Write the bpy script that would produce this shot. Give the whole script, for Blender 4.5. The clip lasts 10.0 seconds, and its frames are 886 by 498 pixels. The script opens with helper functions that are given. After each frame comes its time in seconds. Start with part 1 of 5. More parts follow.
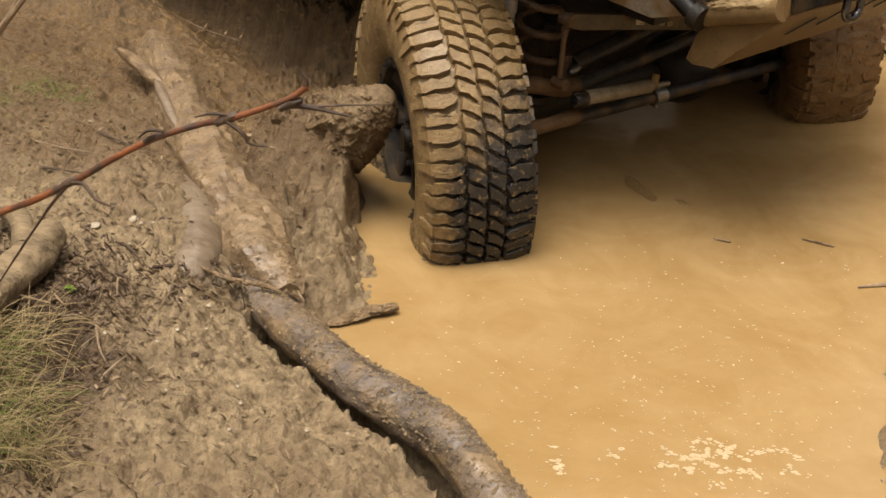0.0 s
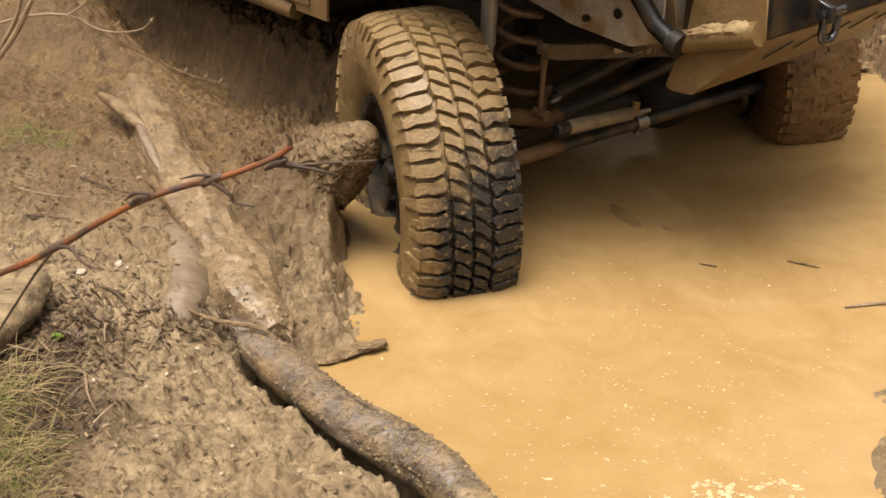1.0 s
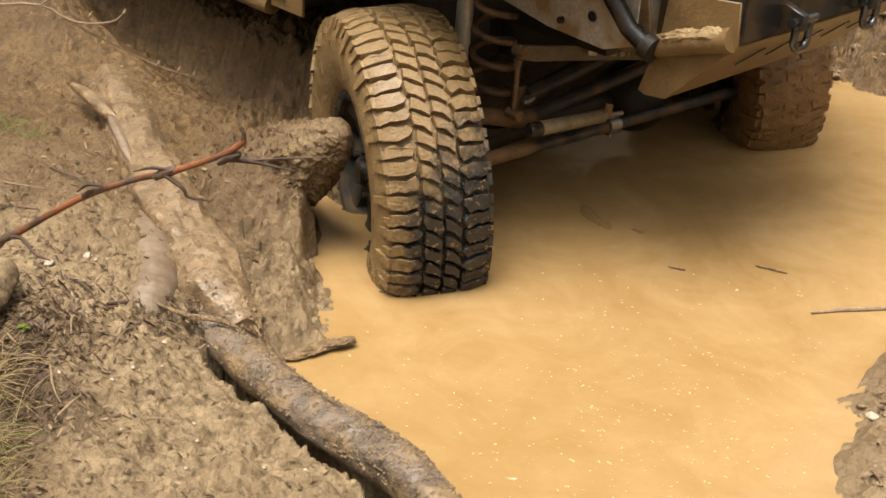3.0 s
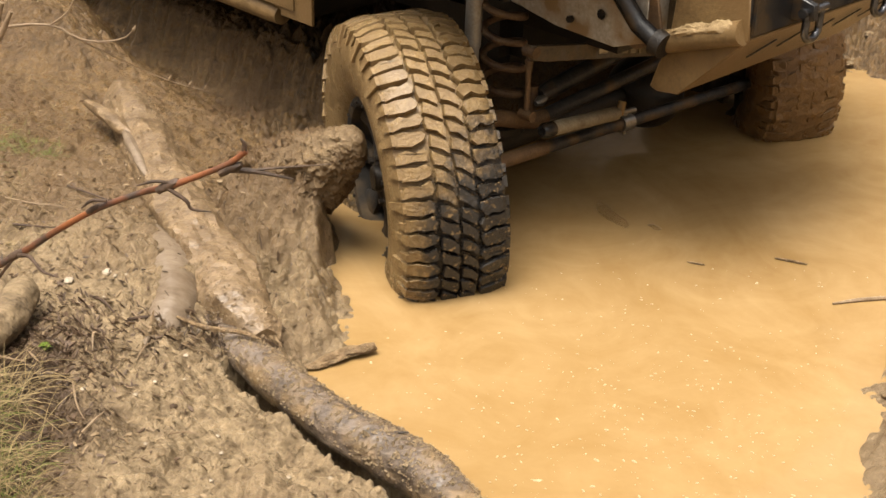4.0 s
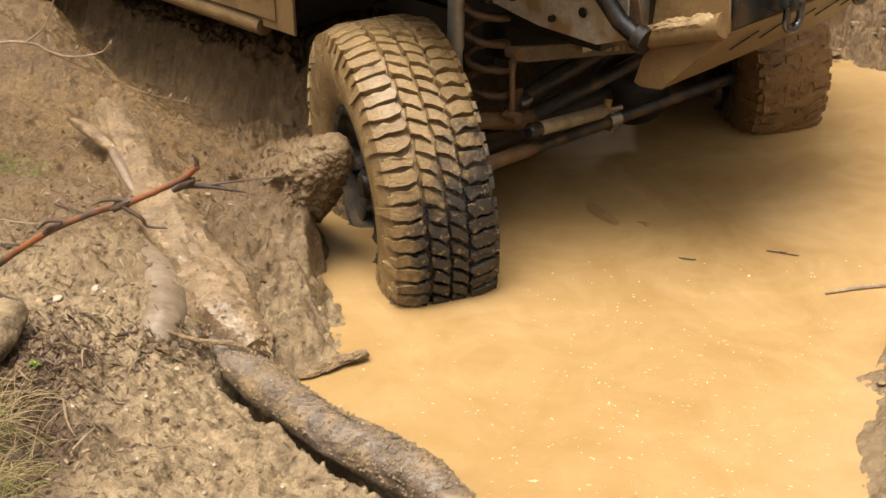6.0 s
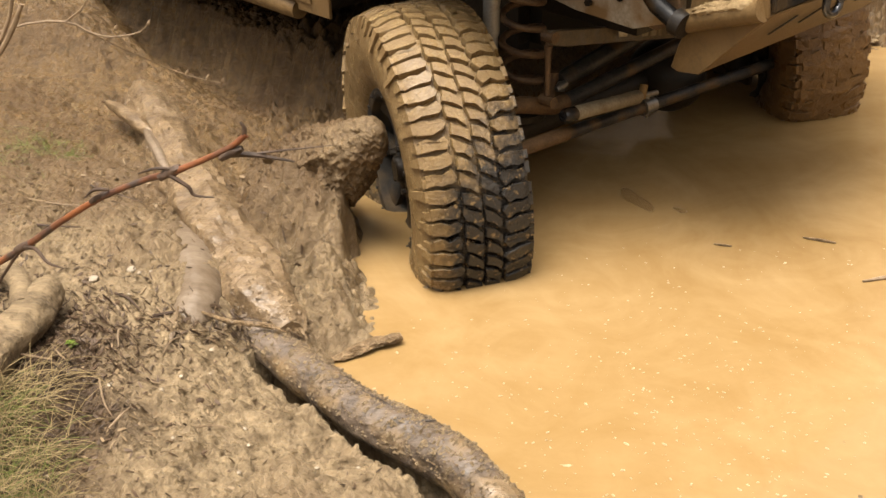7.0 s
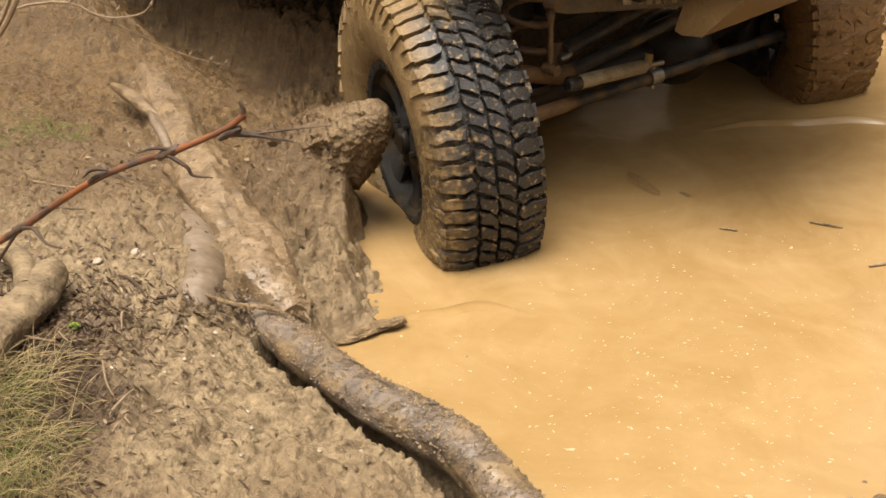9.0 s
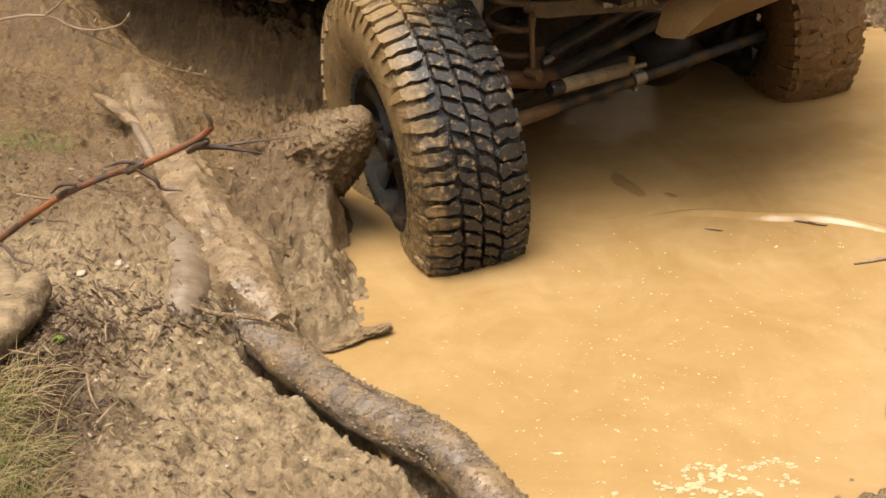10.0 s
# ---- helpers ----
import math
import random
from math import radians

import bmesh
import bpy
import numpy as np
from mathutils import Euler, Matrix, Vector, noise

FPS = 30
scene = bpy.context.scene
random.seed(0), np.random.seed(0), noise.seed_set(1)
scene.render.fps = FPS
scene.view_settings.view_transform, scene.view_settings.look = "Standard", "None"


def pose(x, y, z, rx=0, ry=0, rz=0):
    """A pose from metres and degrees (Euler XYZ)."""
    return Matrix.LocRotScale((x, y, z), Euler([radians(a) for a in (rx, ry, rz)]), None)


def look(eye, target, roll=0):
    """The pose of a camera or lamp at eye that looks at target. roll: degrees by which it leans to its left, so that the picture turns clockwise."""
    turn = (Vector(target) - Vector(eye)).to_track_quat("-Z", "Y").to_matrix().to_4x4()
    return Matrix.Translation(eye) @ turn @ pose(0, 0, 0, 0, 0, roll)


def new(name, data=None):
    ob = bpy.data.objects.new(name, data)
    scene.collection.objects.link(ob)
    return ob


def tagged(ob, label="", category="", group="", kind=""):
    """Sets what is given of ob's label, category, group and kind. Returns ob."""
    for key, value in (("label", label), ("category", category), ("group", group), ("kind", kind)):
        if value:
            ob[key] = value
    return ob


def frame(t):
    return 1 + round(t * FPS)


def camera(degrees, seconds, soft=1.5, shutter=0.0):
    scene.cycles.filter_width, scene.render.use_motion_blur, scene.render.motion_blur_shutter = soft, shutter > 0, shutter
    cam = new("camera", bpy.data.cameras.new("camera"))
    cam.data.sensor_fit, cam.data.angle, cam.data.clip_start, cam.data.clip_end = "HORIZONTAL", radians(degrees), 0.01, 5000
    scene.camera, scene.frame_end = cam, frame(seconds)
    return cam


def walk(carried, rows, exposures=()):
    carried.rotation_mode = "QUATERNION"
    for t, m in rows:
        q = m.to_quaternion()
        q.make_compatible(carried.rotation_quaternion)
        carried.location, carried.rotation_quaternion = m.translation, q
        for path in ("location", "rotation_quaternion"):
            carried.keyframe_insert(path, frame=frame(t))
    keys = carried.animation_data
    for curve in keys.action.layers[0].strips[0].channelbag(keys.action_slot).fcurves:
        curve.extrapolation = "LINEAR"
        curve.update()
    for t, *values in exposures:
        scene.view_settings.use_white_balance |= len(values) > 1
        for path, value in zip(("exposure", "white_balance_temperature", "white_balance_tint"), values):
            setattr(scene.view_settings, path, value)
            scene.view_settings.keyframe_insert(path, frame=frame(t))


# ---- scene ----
cam = camera(39.0, 10.0)
PATH = [
    (0, (0.01, -0.003, 1.566), (-0.035, 1.749, 0.603), 3.5),
    (0.5, (-0.005, -0.003, 1.566), (-0.04, 1.748, 0.6), 2.5),
    (1, (0.009, 0.002, 1.578), (-0.017, 1.777, 0.656), 1.9),
    (1.5, (0.003, -0.001, 1.568), (-0.014, 1.768, 0.635), 2.4),
    (2, (0.0, -0.006, 1.557), (-0.041, 1.765, 0.628), 2.0),
    (2.5, (0.002, -0.002, 1.576), (-0.038, 1.757, 0.626), 2.5),
    (3, (0.016, 0.0, 1.583), (0.033, 1.774, 0.659), 3.7),
    (4.5, (0.028, 0.002, 1.588), (0.01, 1.778, 0.669), 0.0),
    (5, (0.037, -0.002, 1.568), (0.048, 1.788, 0.676), -0.2),
    (5.5, (0.036, -0.003, 1.571), (0.043, 1.773, 0.653), -0.4),
    (5.7, (0.052, 0.005, 1.578), (0.047, 1.786, 0.668), -0.7),
    (6.8, (0.044, 0.002, 1.554), (-0.001, 1.779, 0.638), -1.2),
    (7, (0.038, 0.005, 1.56), (-0.025, 1.777, 0.635), -1.2),
    (7.5, (0.044, 0.012, 1.553), (-0.019, 1.781, 0.622), -0.8),
    (8, (0.044, 0.009, 1.553), (-0.01, 1.777, 0.62), -1.9),
    (8.5, (0.05, 0.015, 1.555), (-0.012, 1.78, 0.616), -1.6),
    (9, (0.045, 0.011, 1.553), (-0.03, 1.771, 0.607), -1.2),
    (9.5, (0.047, 0.01, 1.557), (-0.019, 1.768, 0.606), -1.4),
    (10, (0.065, 0.017, 1.558), (0.001, 1.779, 0.615), -2.1),
]
walk(cam, [(t, look(e, g, r)) for t, e, g, r in PATH],
     [(t, e + 1.20, 7050, 10) for t, e in ((0, -0.20), (0.5, -0.02), (1, 0.12), (3, 0.16), (4.5, 0.28), (7.5, 0.28), (9, 0.17), (10, 0.17))])

# ---- light ----
world = bpy.data.worlds.new("world")
scene.world = world
world.use_nodes = True
wn = world.node_tree.nodes
sky = wn.new("ShaderNodeTexSky")
sky.sky_type, sky.sun_disc = "NISHITA", False
sky.sun_elevation, sky.sun_rotation = radians(75.7), radians(222)
sky.dust_density, sky.air_density, sky.ozone_density = 9.0, 0.7, 0.5
# thin cloud takes most of the blue out of the sky
cloud = wn.new("ShaderNodeHueSaturation")
cloud.inputs["Saturation"].default_value = 0.3
world.node_tree.links.new(sky.outputs[0], cloud.inputs["Color"])
world.node_tree.links.new(cloud.outputs[0], wn["Background"].inputs[0])
wn["Background"].inputs[1].default_value = 0.13
sun = new("sun", bpy.data.lights.new("sun", "SUN"))
sun.data.energy, sun.data.angle, sun.data.color = 1.5, radians(38), (1.0, 0.975, 0.93)
sun.matrix_world = look((-0.85, 1.65, 5), (0, 2.6, 0))

# ---- materials ----
# colours below are those of dry surfaces; everything here is soaked and so darker
WET = 0.5
def shader(name, base, dark=None, rough=0.6, scale=12.0, fine=90.0, bump=0.3, metal=0.0, dist=0.01, lo=0.35, hi=0.65, rough2=None, third=None, patch=3.0, stretch=None, coat=0.0):
    """Two scales of colour and relief; third: a stain in large patches."""
    base, dark = [c * WET for c in base], [c * WET for c in (dark or [q * 0.6 for q in base])]
    third = third and [c * WET for c in third]
    m = bpy.data.materials.new(name)
    m.use_nodes = True
    n, l = m.node_tree.nodes, m.node_tree.links
    b = n["Principled BSDF"]
    tc = n.new("ShaderNodeTexCoord")
    src = tc.outputs["Object"]
    if stretch:
        mp = n.new("ShaderNodeMapping")
        mp.inputs["Rotation"].default_value = [radians(a) for a in stretch[0]]
        mp.inputs["Scale"].default_value = stretch[1]
        l.new(src, mp.inputs["Vector"])
        src = mp.outputs[0]
    n1, n2 = n.new("ShaderNodeTexNoise"), n.new("ShaderNodeTexNoise")
    for q, s in ((n1, scale), (n2, fine)):
        q.inputs["Scale"].default_value, q.inputs["Detail"].default_value = s, 6.0
        q.inputs["Roughness"].default_value = 0.65
        l.new(src, q.inputs["Vector"])
    mix = n.new("ShaderNodeMix")
    mix.data_type = "FLOAT"
    mix.inputs[0].default_value = 0.42
    l.new(n1.outputs[0], mix.inputs[2]); l.new(n2.outputs[0], mix.inputs[3])
    r = n.new("ShaderNodeValToRGB")
    e = r.color_ramp.elements
    e[0].position, e[1].position = lo, hi
    e[0].color, e[1].color = (*dark, 1), (*base, 1)
    l.new(mix.outputs[0], r.inputs[0])
    colour = r.outputs[0]
    if third:
        n3 = n.new("ShaderNodeTexNoise")
        n3.inputs["Scale"].default_value, n3.inputs["Detail"].default_value = patch, 5.0
        l.new(tc.outputs["Object"], n3.inputs["Vector"])
        mr3 = n.new("ShaderNodeMapRange")
        mr3.inputs[1].default_value, mr3.inputs[2].default_value = 0.48, 0.62
        l.new(n3.outputs[0], mr3.inputs[0])
        cm = n.new("ShaderNodeMix")
        cm.data_type = "RGBA"
        l.new(mr3.outputs[0], cm.inputs[0]); l.new(colour, cm.inputs[6])
        cm.inputs[7].default_value = (*third, 1)
        colour = cm.outputs[2]
    l.new(colour, b.inputs["Base Color"])
    mr = n.new("ShaderNodeMapRange")
    mr.inputs[1].default_value, mr.inputs[2].default_value = 0.35, 0.65
    mr.inputs[3].default_value, mr.inputs[4].default_value = rough, rough if rough2 is None else rough2
    l.new(n1.outputs[0], mr.inputs[0]); l.new(mr.outputs[0], b.inputs["Roughness"])
    b.inputs["Metallic"].default_value = metal
    b.inputs["Specular IOR Level"].default_value = 0.3
    b.inputs["Coat Weight"].default_value, b.inputs["Coat Roughness"].default_value = coat * 0.5, 0.25
    if bump:
        bp = n.new("ShaderNodeBump")
        bp.inputs["Strength"].default_value, bp.inputs["Distance"].default_value = bump, dist
        l.new(mix.outputs[0], bp.inputs["Height"]); l.new(bp.outputs[0], b.inputs["Normal"])
    return m

MUD = shader("mud", (0.50, 0.362, 0.205), (0.165, 0.108, 0.053), 0.6, 26, 85, 0.85, 0, 0.026, 0.37, 0.60, rough2=0.3, third=(0.27, 0.18, 0.095), patch=2.1)

def humus(m):
    """Dark leaf mould trodden in beside the grass, with a ragged border."""
    n, l = m.node_tree.nodes, m.node_tree.links
    b = n["Principled BSDF"]
    tc, mp, nz = n.new("ShaderNodeTexCoord"), n.new("ShaderNodeMapping"), n.new("ShaderNodeTexNoise")
    l.new(tc.outputs["Object"], mp.inputs["Vector"]); l.new(tc.outputs["Object"], nz.inputs["Vector"])
    mp.inputs["Location"].default_value = (1.98, -4.05, 0)
    mp.inputs["Scale"].default_value = (2.1, 2.1, 0)
    nz.inputs["Scale"].default_value, nz.inputs["Detail"].default_value = 6.0, 7.0
    ln, add, fade, mx = n.new("ShaderNodeVectorMath"), n.new("ShaderNodeMath"), n.new("ShaderNodeMapRange"), n.new("ShaderNodeMix")
    ln.operation = "LENGTH"
    l.new(mp.outputs[0], ln.inputs[0]); l.new(ln.outputs["Value"], add.inputs[0]); l.new(nz.outputs[0], add.inputs[1])
    fade.interpolation_type = "SMOOTHSTEP"
    fade.inputs[1].default_value, fade.inputs[2].default_value, fade.inputs[3].default_value, fade.inputs[4].default_value = 0.85, 1.4, 1.0, 0.0
    l.new(add.outputs[0], fade.inputs[0])
    mx.data_type, mx.blend_type = "RGBA", "MULTIPLY"
    old = b.inputs["Base Color"].links[0].from_socket
    l.new(fade.outputs[0], mx.inputs[0]); l.new(old, mx.inputs[6])
    mx.inputs[7].default_value = (0.38, 0.33, 0.29, 1)
    l.new(mx.outputs[2], b.inputs["Base Color"])
    return m

def darker_far(m):
    """Mud towards the ruts: a darker, glossier coat at larger y, with a ragged border."""
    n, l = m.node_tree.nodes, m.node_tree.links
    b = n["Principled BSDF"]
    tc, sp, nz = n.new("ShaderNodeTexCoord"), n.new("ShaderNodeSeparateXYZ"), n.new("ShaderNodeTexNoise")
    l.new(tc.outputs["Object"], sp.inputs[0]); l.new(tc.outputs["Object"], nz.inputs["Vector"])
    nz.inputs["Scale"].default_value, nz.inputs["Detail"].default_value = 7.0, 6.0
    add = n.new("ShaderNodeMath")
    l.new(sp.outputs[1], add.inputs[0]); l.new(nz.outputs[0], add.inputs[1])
    # mix factor: 0 below 2.95, 1 above 3.9, of y plus noise
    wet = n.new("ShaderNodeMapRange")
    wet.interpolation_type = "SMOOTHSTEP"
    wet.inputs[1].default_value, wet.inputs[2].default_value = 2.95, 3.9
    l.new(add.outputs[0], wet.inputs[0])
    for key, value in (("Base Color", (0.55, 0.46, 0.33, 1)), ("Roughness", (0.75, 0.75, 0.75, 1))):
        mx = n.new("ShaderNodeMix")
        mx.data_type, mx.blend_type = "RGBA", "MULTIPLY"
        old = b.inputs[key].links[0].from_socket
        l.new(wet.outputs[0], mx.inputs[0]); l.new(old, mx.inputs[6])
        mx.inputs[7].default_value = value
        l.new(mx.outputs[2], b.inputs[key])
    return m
darker_far(MUD)
humus(MUD)
CLOD = shader("clod_mud", (0.56, 0.375, 0.20), (0.24, 0.145, 0.065), 0.5, 26, 150, 1.0, 0, 0.035, 0.40, 0.57, rough2=0.3, coat=0.2)
BARK = shader("wet_bark", (0.29, 0.215, 0.155), (0.05, 0.03, 0.016), 0.34, 13, 150, 1.0, 0, 0.011, 0.40, 0.58, rough2=0.16, third=(0.34, 0.225, 0.115), patch=11, stretch=((0, 0, 48), (0.3, 1, 1)), coat=0.9)
DARKBARK = shader("dark_bark", (0.11, 0.075, 0.05), (0.03, 0.022, 0.017), 0.4, 30, 160, 0.5)
MUDWOOD = shader("muddy_wood", (0.40, 0.27, 0.145), (0.16, 0.098, 0.046), 0.4, 16, 130, 1.0, 0, 0.012, 0.40, 0.58, rough2=0.35, stretch=((0, 0, 62), (0.5, 1.3, 1)), coat=0.5)
GREYWOOD = shader("grey_wood", (0.36, 0.275, 0.195), (0.17, 0.112, 0.062), 0.5, 10, 110, 0.5, 0, 0.005, 0.36, 0.62, rough2=0.3, stretch=((0, 0, 62), (0.3, 1.3, 1)), coat=0.5)
PALEWOOD = shader("weathered_wood", (0.46, 0.33, 0.185), (0.12, 0.08, 0.042), 0.7, 16, 110, 1.0, 0, 0.014, 0.38, 0.6, stretch=((0, 0, 85), (0.18, 1.5, 1.5)))
STEEL = shader("muddy_steel", (0.045, 0.030, 0.017), (0.015, 0.014, 0.013), 0.45, 18, 120, 0.4)
GREYSTEEL = shader("grey_steel", (0.10, 0.09, 0.08), (0.02, 0.02, 0.02), 0.4, 16, 120, 0.3, 0.2, third=(0.17, 0.105, 0.05), patch=9, lo=0.4)
RUST = shader("rusty_mud", (0.25, 0.145, 0.066), (0.09, 0.048, 0.024), 0.6, 22, 150, 0.5)
BRIGHT = shader("bright_steel", (0.62, 0.60, 0.56), (0.30, 0.25, 0.18), 0.28, 30, 200, 0.1, 0.8)
CHROME = shader("wet_chrome", (0.36, 0.36, 0.38), (0.05, 0.05, 0.05), 0.18, 25, 150, 0.1, 0.9)
CREAM = shader("cream_paint", (0.46, 0.385, 0.26), (0.20, 0.14, 0.07), 0.5, 20, 140, 0.2)
OCHRE = shader("ochre_mud", (0.45, 0.28, 0.09), (0.25, 0.14, 0.05), 0.6, 25, 120, 0.4)
OCHRESTEEL = shader("smeared_steel", (0.22, 0.155, 0.085), (0.07, 0.055, 0.042), 0.45, 14, 110, 0.3, third=(0.17, 0.15, 0.13), patch=12)
BLACK = shader("black_paint", (0.035, 0.033, 0.032), (0.012, 0.012, 0.013), 0.25, 12, 120, 0.2, third=(0.07, 0.045, 0.024), patch=14)
SPRING = shader("spring_steel", (0.36, 0.22, 0.11), (0.08, 0.042, 0.03), 0.5, 25, 140, 0.3)
PALESTEEL = shader("pale_steel", (0.78, 0.77, 0.73), (0.48, 0.43, 0.35), 0.35, 20, 140, 0.2, 0.3)
PLATE = shader("mud_coated_plate", (0.30, 0.19, 0.08), (0.13, 0.078, 0.032), 0.4, 9, 90, 0.6, 0, 0.008, third=(0.24, 0.145, 0.06), patch=7)
RAILGREY = shader("splashed_grey_paint", (0.85, 0.79, 0.68), (0.40, 0.32, 0.22), 0.45, 9, 90, 0.3, third=(0.40, 0.26, 0.13), patch=9)
CRUST = shader("mud_crust", (0.52, 0.37, 0.19), (0.28, 0.18, 0.08), 0.8, 25, 120, 0.8)
PAINT = shader("spattered_paint", (0.06, 0.04, 0.022), (0.012, 0.011, 0.010), 0.4, 10, 90, 0.2)
RIM = shader("muddy_rim", (0.045, 0.038, 0.030), (0.02, 0.018, 0.016), 0.85, 14, 110, 0.4, 0.0, third=(0.13, 0.085, 0.042), patch=9)
STRAW = shader("dry_grass", (0.62, 0.47, 0.24), (0.26, 0.18, 0.08), 0.6, 5, 30, 0)
GREEN = shader("green_grass", (0.28, 0.32, 0.08), (0.12, 0.15, 0.035), 0.55, 5, 30, 0)
LEAF = shader("young_leaf", (0.42, 0.56, 0.08), (0.24, 0.36, 0.05), 0.45, 30, 120, 0.2)
LITTER = shader("leaf_litter", (0.17, 0.10, 0.055), (0.06, 0.038, 0.022), 0.6, 3, 40, 0.3, lo=0.4, hi=0.6)
CHIPS = shader("wood_chips", (0.50, 0.36, 0.21), (0.27, 0.175, 0.09), 0.6, 4, 60, 0.3)
REDTWIG = shader("red_twig", (0.46, 0.165, 0.06), (0.15, 0.045, 0.022), 0.35, 40, 250, 0.3, 0, 0.002, third=(0.09, 0.06, 0.045), patch=22)
DARKTWIG = shader("dark_twig", (0.17, 0.10, 0.06), (0.03, 0.02, 0.014), 0.6, 60, 300, 0.5, 0, 0.002)
PALETWIG = shader("pale_twig", (0.46, 0.33, 0.20), (0.22, 0.14, 0.08), 0.55, 60, 300, 0.3, 0, 0.002)
STONE = shader("pale_stone", (0.68, 0.58, 0.44), (0.48, 0.38, 0.27), 0.7, 40, 200, 0.4)
FOAM = shader("foam", (0.80, 0.62, 0.38), (0.62, 0.43, 0.21), 0.4, 60, 300, 0.3)
WETLUMP = shader("sunken_mud", (0.44, 0.27, 0.105), (0.36, 0.21, 0.075), 0.4, 14, 90, 0.6)

def water_shader():
    """Opaque silt-laden water: wet gloss over suspended ochre clay that swirls."""
    m = shader("muddy_water", (0.54, 0.355, 0.162), (0.40, 0.24, 0.088), 0.12, 1.5, 4.5, 0, 0)
    n, l = m.node_tree.nodes, m.node_tree.links
    b = n["Principled BSDF"]
    for q in n:
        if q.type == "TEX_NOISE":
            q.inputs["Distortion"].default_value = 1.6
    tc = n.new("ShaderNodeTexCoord")
    a, c = n.new("ShaderNodeTexNoise"), n.new("ShaderNodeTexNoise")
    for q, s in ((a, 7.0), (c, 42.0)):
        q.inputs["Scale"].default_value, q.inputs["Detail"].default_value = s, 2.0
        l.new(tc.outputs["Object"], q.inputs["Vector"])
    mx = n.new("ShaderNodeMix")
    mx.data_type = "FLOAT"
    mx.inputs[0].default_value = 0.12
    l.new(a.outputs[0], mx.inputs[2]); l.new(c.outputs[0], mx.inputs[3])
    bp = n.new("ShaderNodeBump")
    bp.inputs["Strength"].default_value, bp.inputs["Distance"].default_value = 0.3, 0.012
    l.new(mx.outputs[0], bp.inputs["Height"]); l.new(bp.outputs[0], b.inputs["Normal"])
    b.inputs["Specular IOR Level"].default_value = 0.5
    b.inputs["IOR"].default_value = 1.33
    return m
WATER = water_shader()

def tyre_shader(name, washed):
    """Ochre mud on black rubber. washed: the part of the tread that the water has rinsed, in degrees round the wheel."""
    m = shader(name, (0.43, 0.285, 0.125), (0.25, 0.15, 0.06), 0.42, 22, 120, 1.0, 0, 0.012, rough2=0.22, coat=0.35)
    if not washed:
        m.node_tree.nodes["Color Ramp"].color_ramp.elements[0].color = (0.10, 0.052, 0.018, 1)
        m.node_tree.nodes["Color Ramp"].color_ramp.elements[1].color = (0.18, 0.098, 0.035, 1)
        return m
    n, l = m.node_tree.nodes, m.node_tree.links
    b = n["Principled BSDF"]
    mud = b.inputs["Base Color"].links[0].from_socket
    rough = b.inputs["Roughness"].links[0].from_socket
    tc, sp = n.new("ShaderNodeTexCoord"), n.new("ShaderNodeSeparateXYZ")
    l.new(tc.outputs["Object"], sp.inputs[0])
    def node(op, a, c):
        q = n.new("ShaderNodeMath")
        q.operation = op
        for k, v in enumerate((a, c)):
            if isinstance(v, (int, float)):
                q.inputs[k].default_value = v
            else:
                l.new(v, q.inputs[k])
        return q.outputs[0]
    def ramp(v, a, c):
        q = n.new("ShaderNodeMapRange")
        q.interpolation_type = "SMOOTHSTEP"
        q.inputs[1].default_value, q.inputs[2].default_value = a, c
        l.new(v, q.inputs[0])
        return q.outputs[0]
    spot, blot = n.new("ShaderNodeTexNoise"), n.new("ShaderNodeTexNoise")
    for q, s in ((spot, 55.0), (blot, 16.0)):
        q.inputs["Scale"].default_value, q.inputs["Detail"].default_value = s, 5.0
        l.new(tc.outputs["Object"], q.inputs["Vector"])
    wob = node("ADD", node("MULTIPLY", node("SUBTRACT", blot.outputs[0], 0.5), 0.9), node("MULTIPLY", node("SUBTRACT", spot.outputs[0], 0.5), 0.5))
    turn = node("ARCTAN2", sp.outputs[2], node("MULTIPLY", sp.outputs[1], -1.0))
    turn = node("ADD", turn, node("MULTIPLY", sp.outputs[0], -1.7))
    a = node("SUBTRACT", 1.0, ramp(node("ADD", turn, wob), radians(washed[1] - 13), radians(washed[1] + 13)))
    c = ramp(node("ADD", turn, wob), radians(washed[0] - 9), radians(washed[0] + 9))
    s = ramp(node("ADD", sp.outputs[0], node("MULTIPLY", wob, 0.14)), -0.14, -0.07)
    k = node("MULTIPLY", node("MULTIPLY", a, c), s)
    # mud stays on the wall: rubber shows on the tread
    rad = node("SQRT", node("ADD", node("POWER", sp.outputs[1], 2.0), node("POWER", sp.outputs[2], 2.0)), 0.0)
    k = node("MULTIPLY", k, ramp(rad, 0.36, 0.41))
    k = node("MULTIPLY", k, ramp(node("ADD", spot.outputs[0], 0.0), 0.27, 0.45))
    # the lower wall and shoulder are thinly rinsed
    low = node("MULTIPLY", node("SUBTRACT", 1.0, ramp(node("ADD", turn, wob), radians(-20), radians(2))), ramp(spot.outputs[0], 0.36, 0.6))
    low = node("MULTIPLY", low, 0.75)
    k = node("MAXIMUM", k, node("MULTIPLY", low, c))
    cm = n.new("ShaderNodeMix")
    cm.data_type = "RGBA"
    l.new(k, cm.inputs[0]); l.new(mud, cm.inputs[6])
    cm.inputs[7].default_value = (0.018, 0.016, 0.014, 1)
    l.new(cm.outputs[2], b.inputs["Base Color"])
    rm = n.new("ShaderNodeMix")
    rm.data_type = "FLOAT"
    l.new(k, rm.inputs[0]); l.new(rough, rm.inputs[2])
    rm.inputs[3].default_value = 0.12
    l.new(rm.outputs[0], b.inputs["Roughness"])
    return m
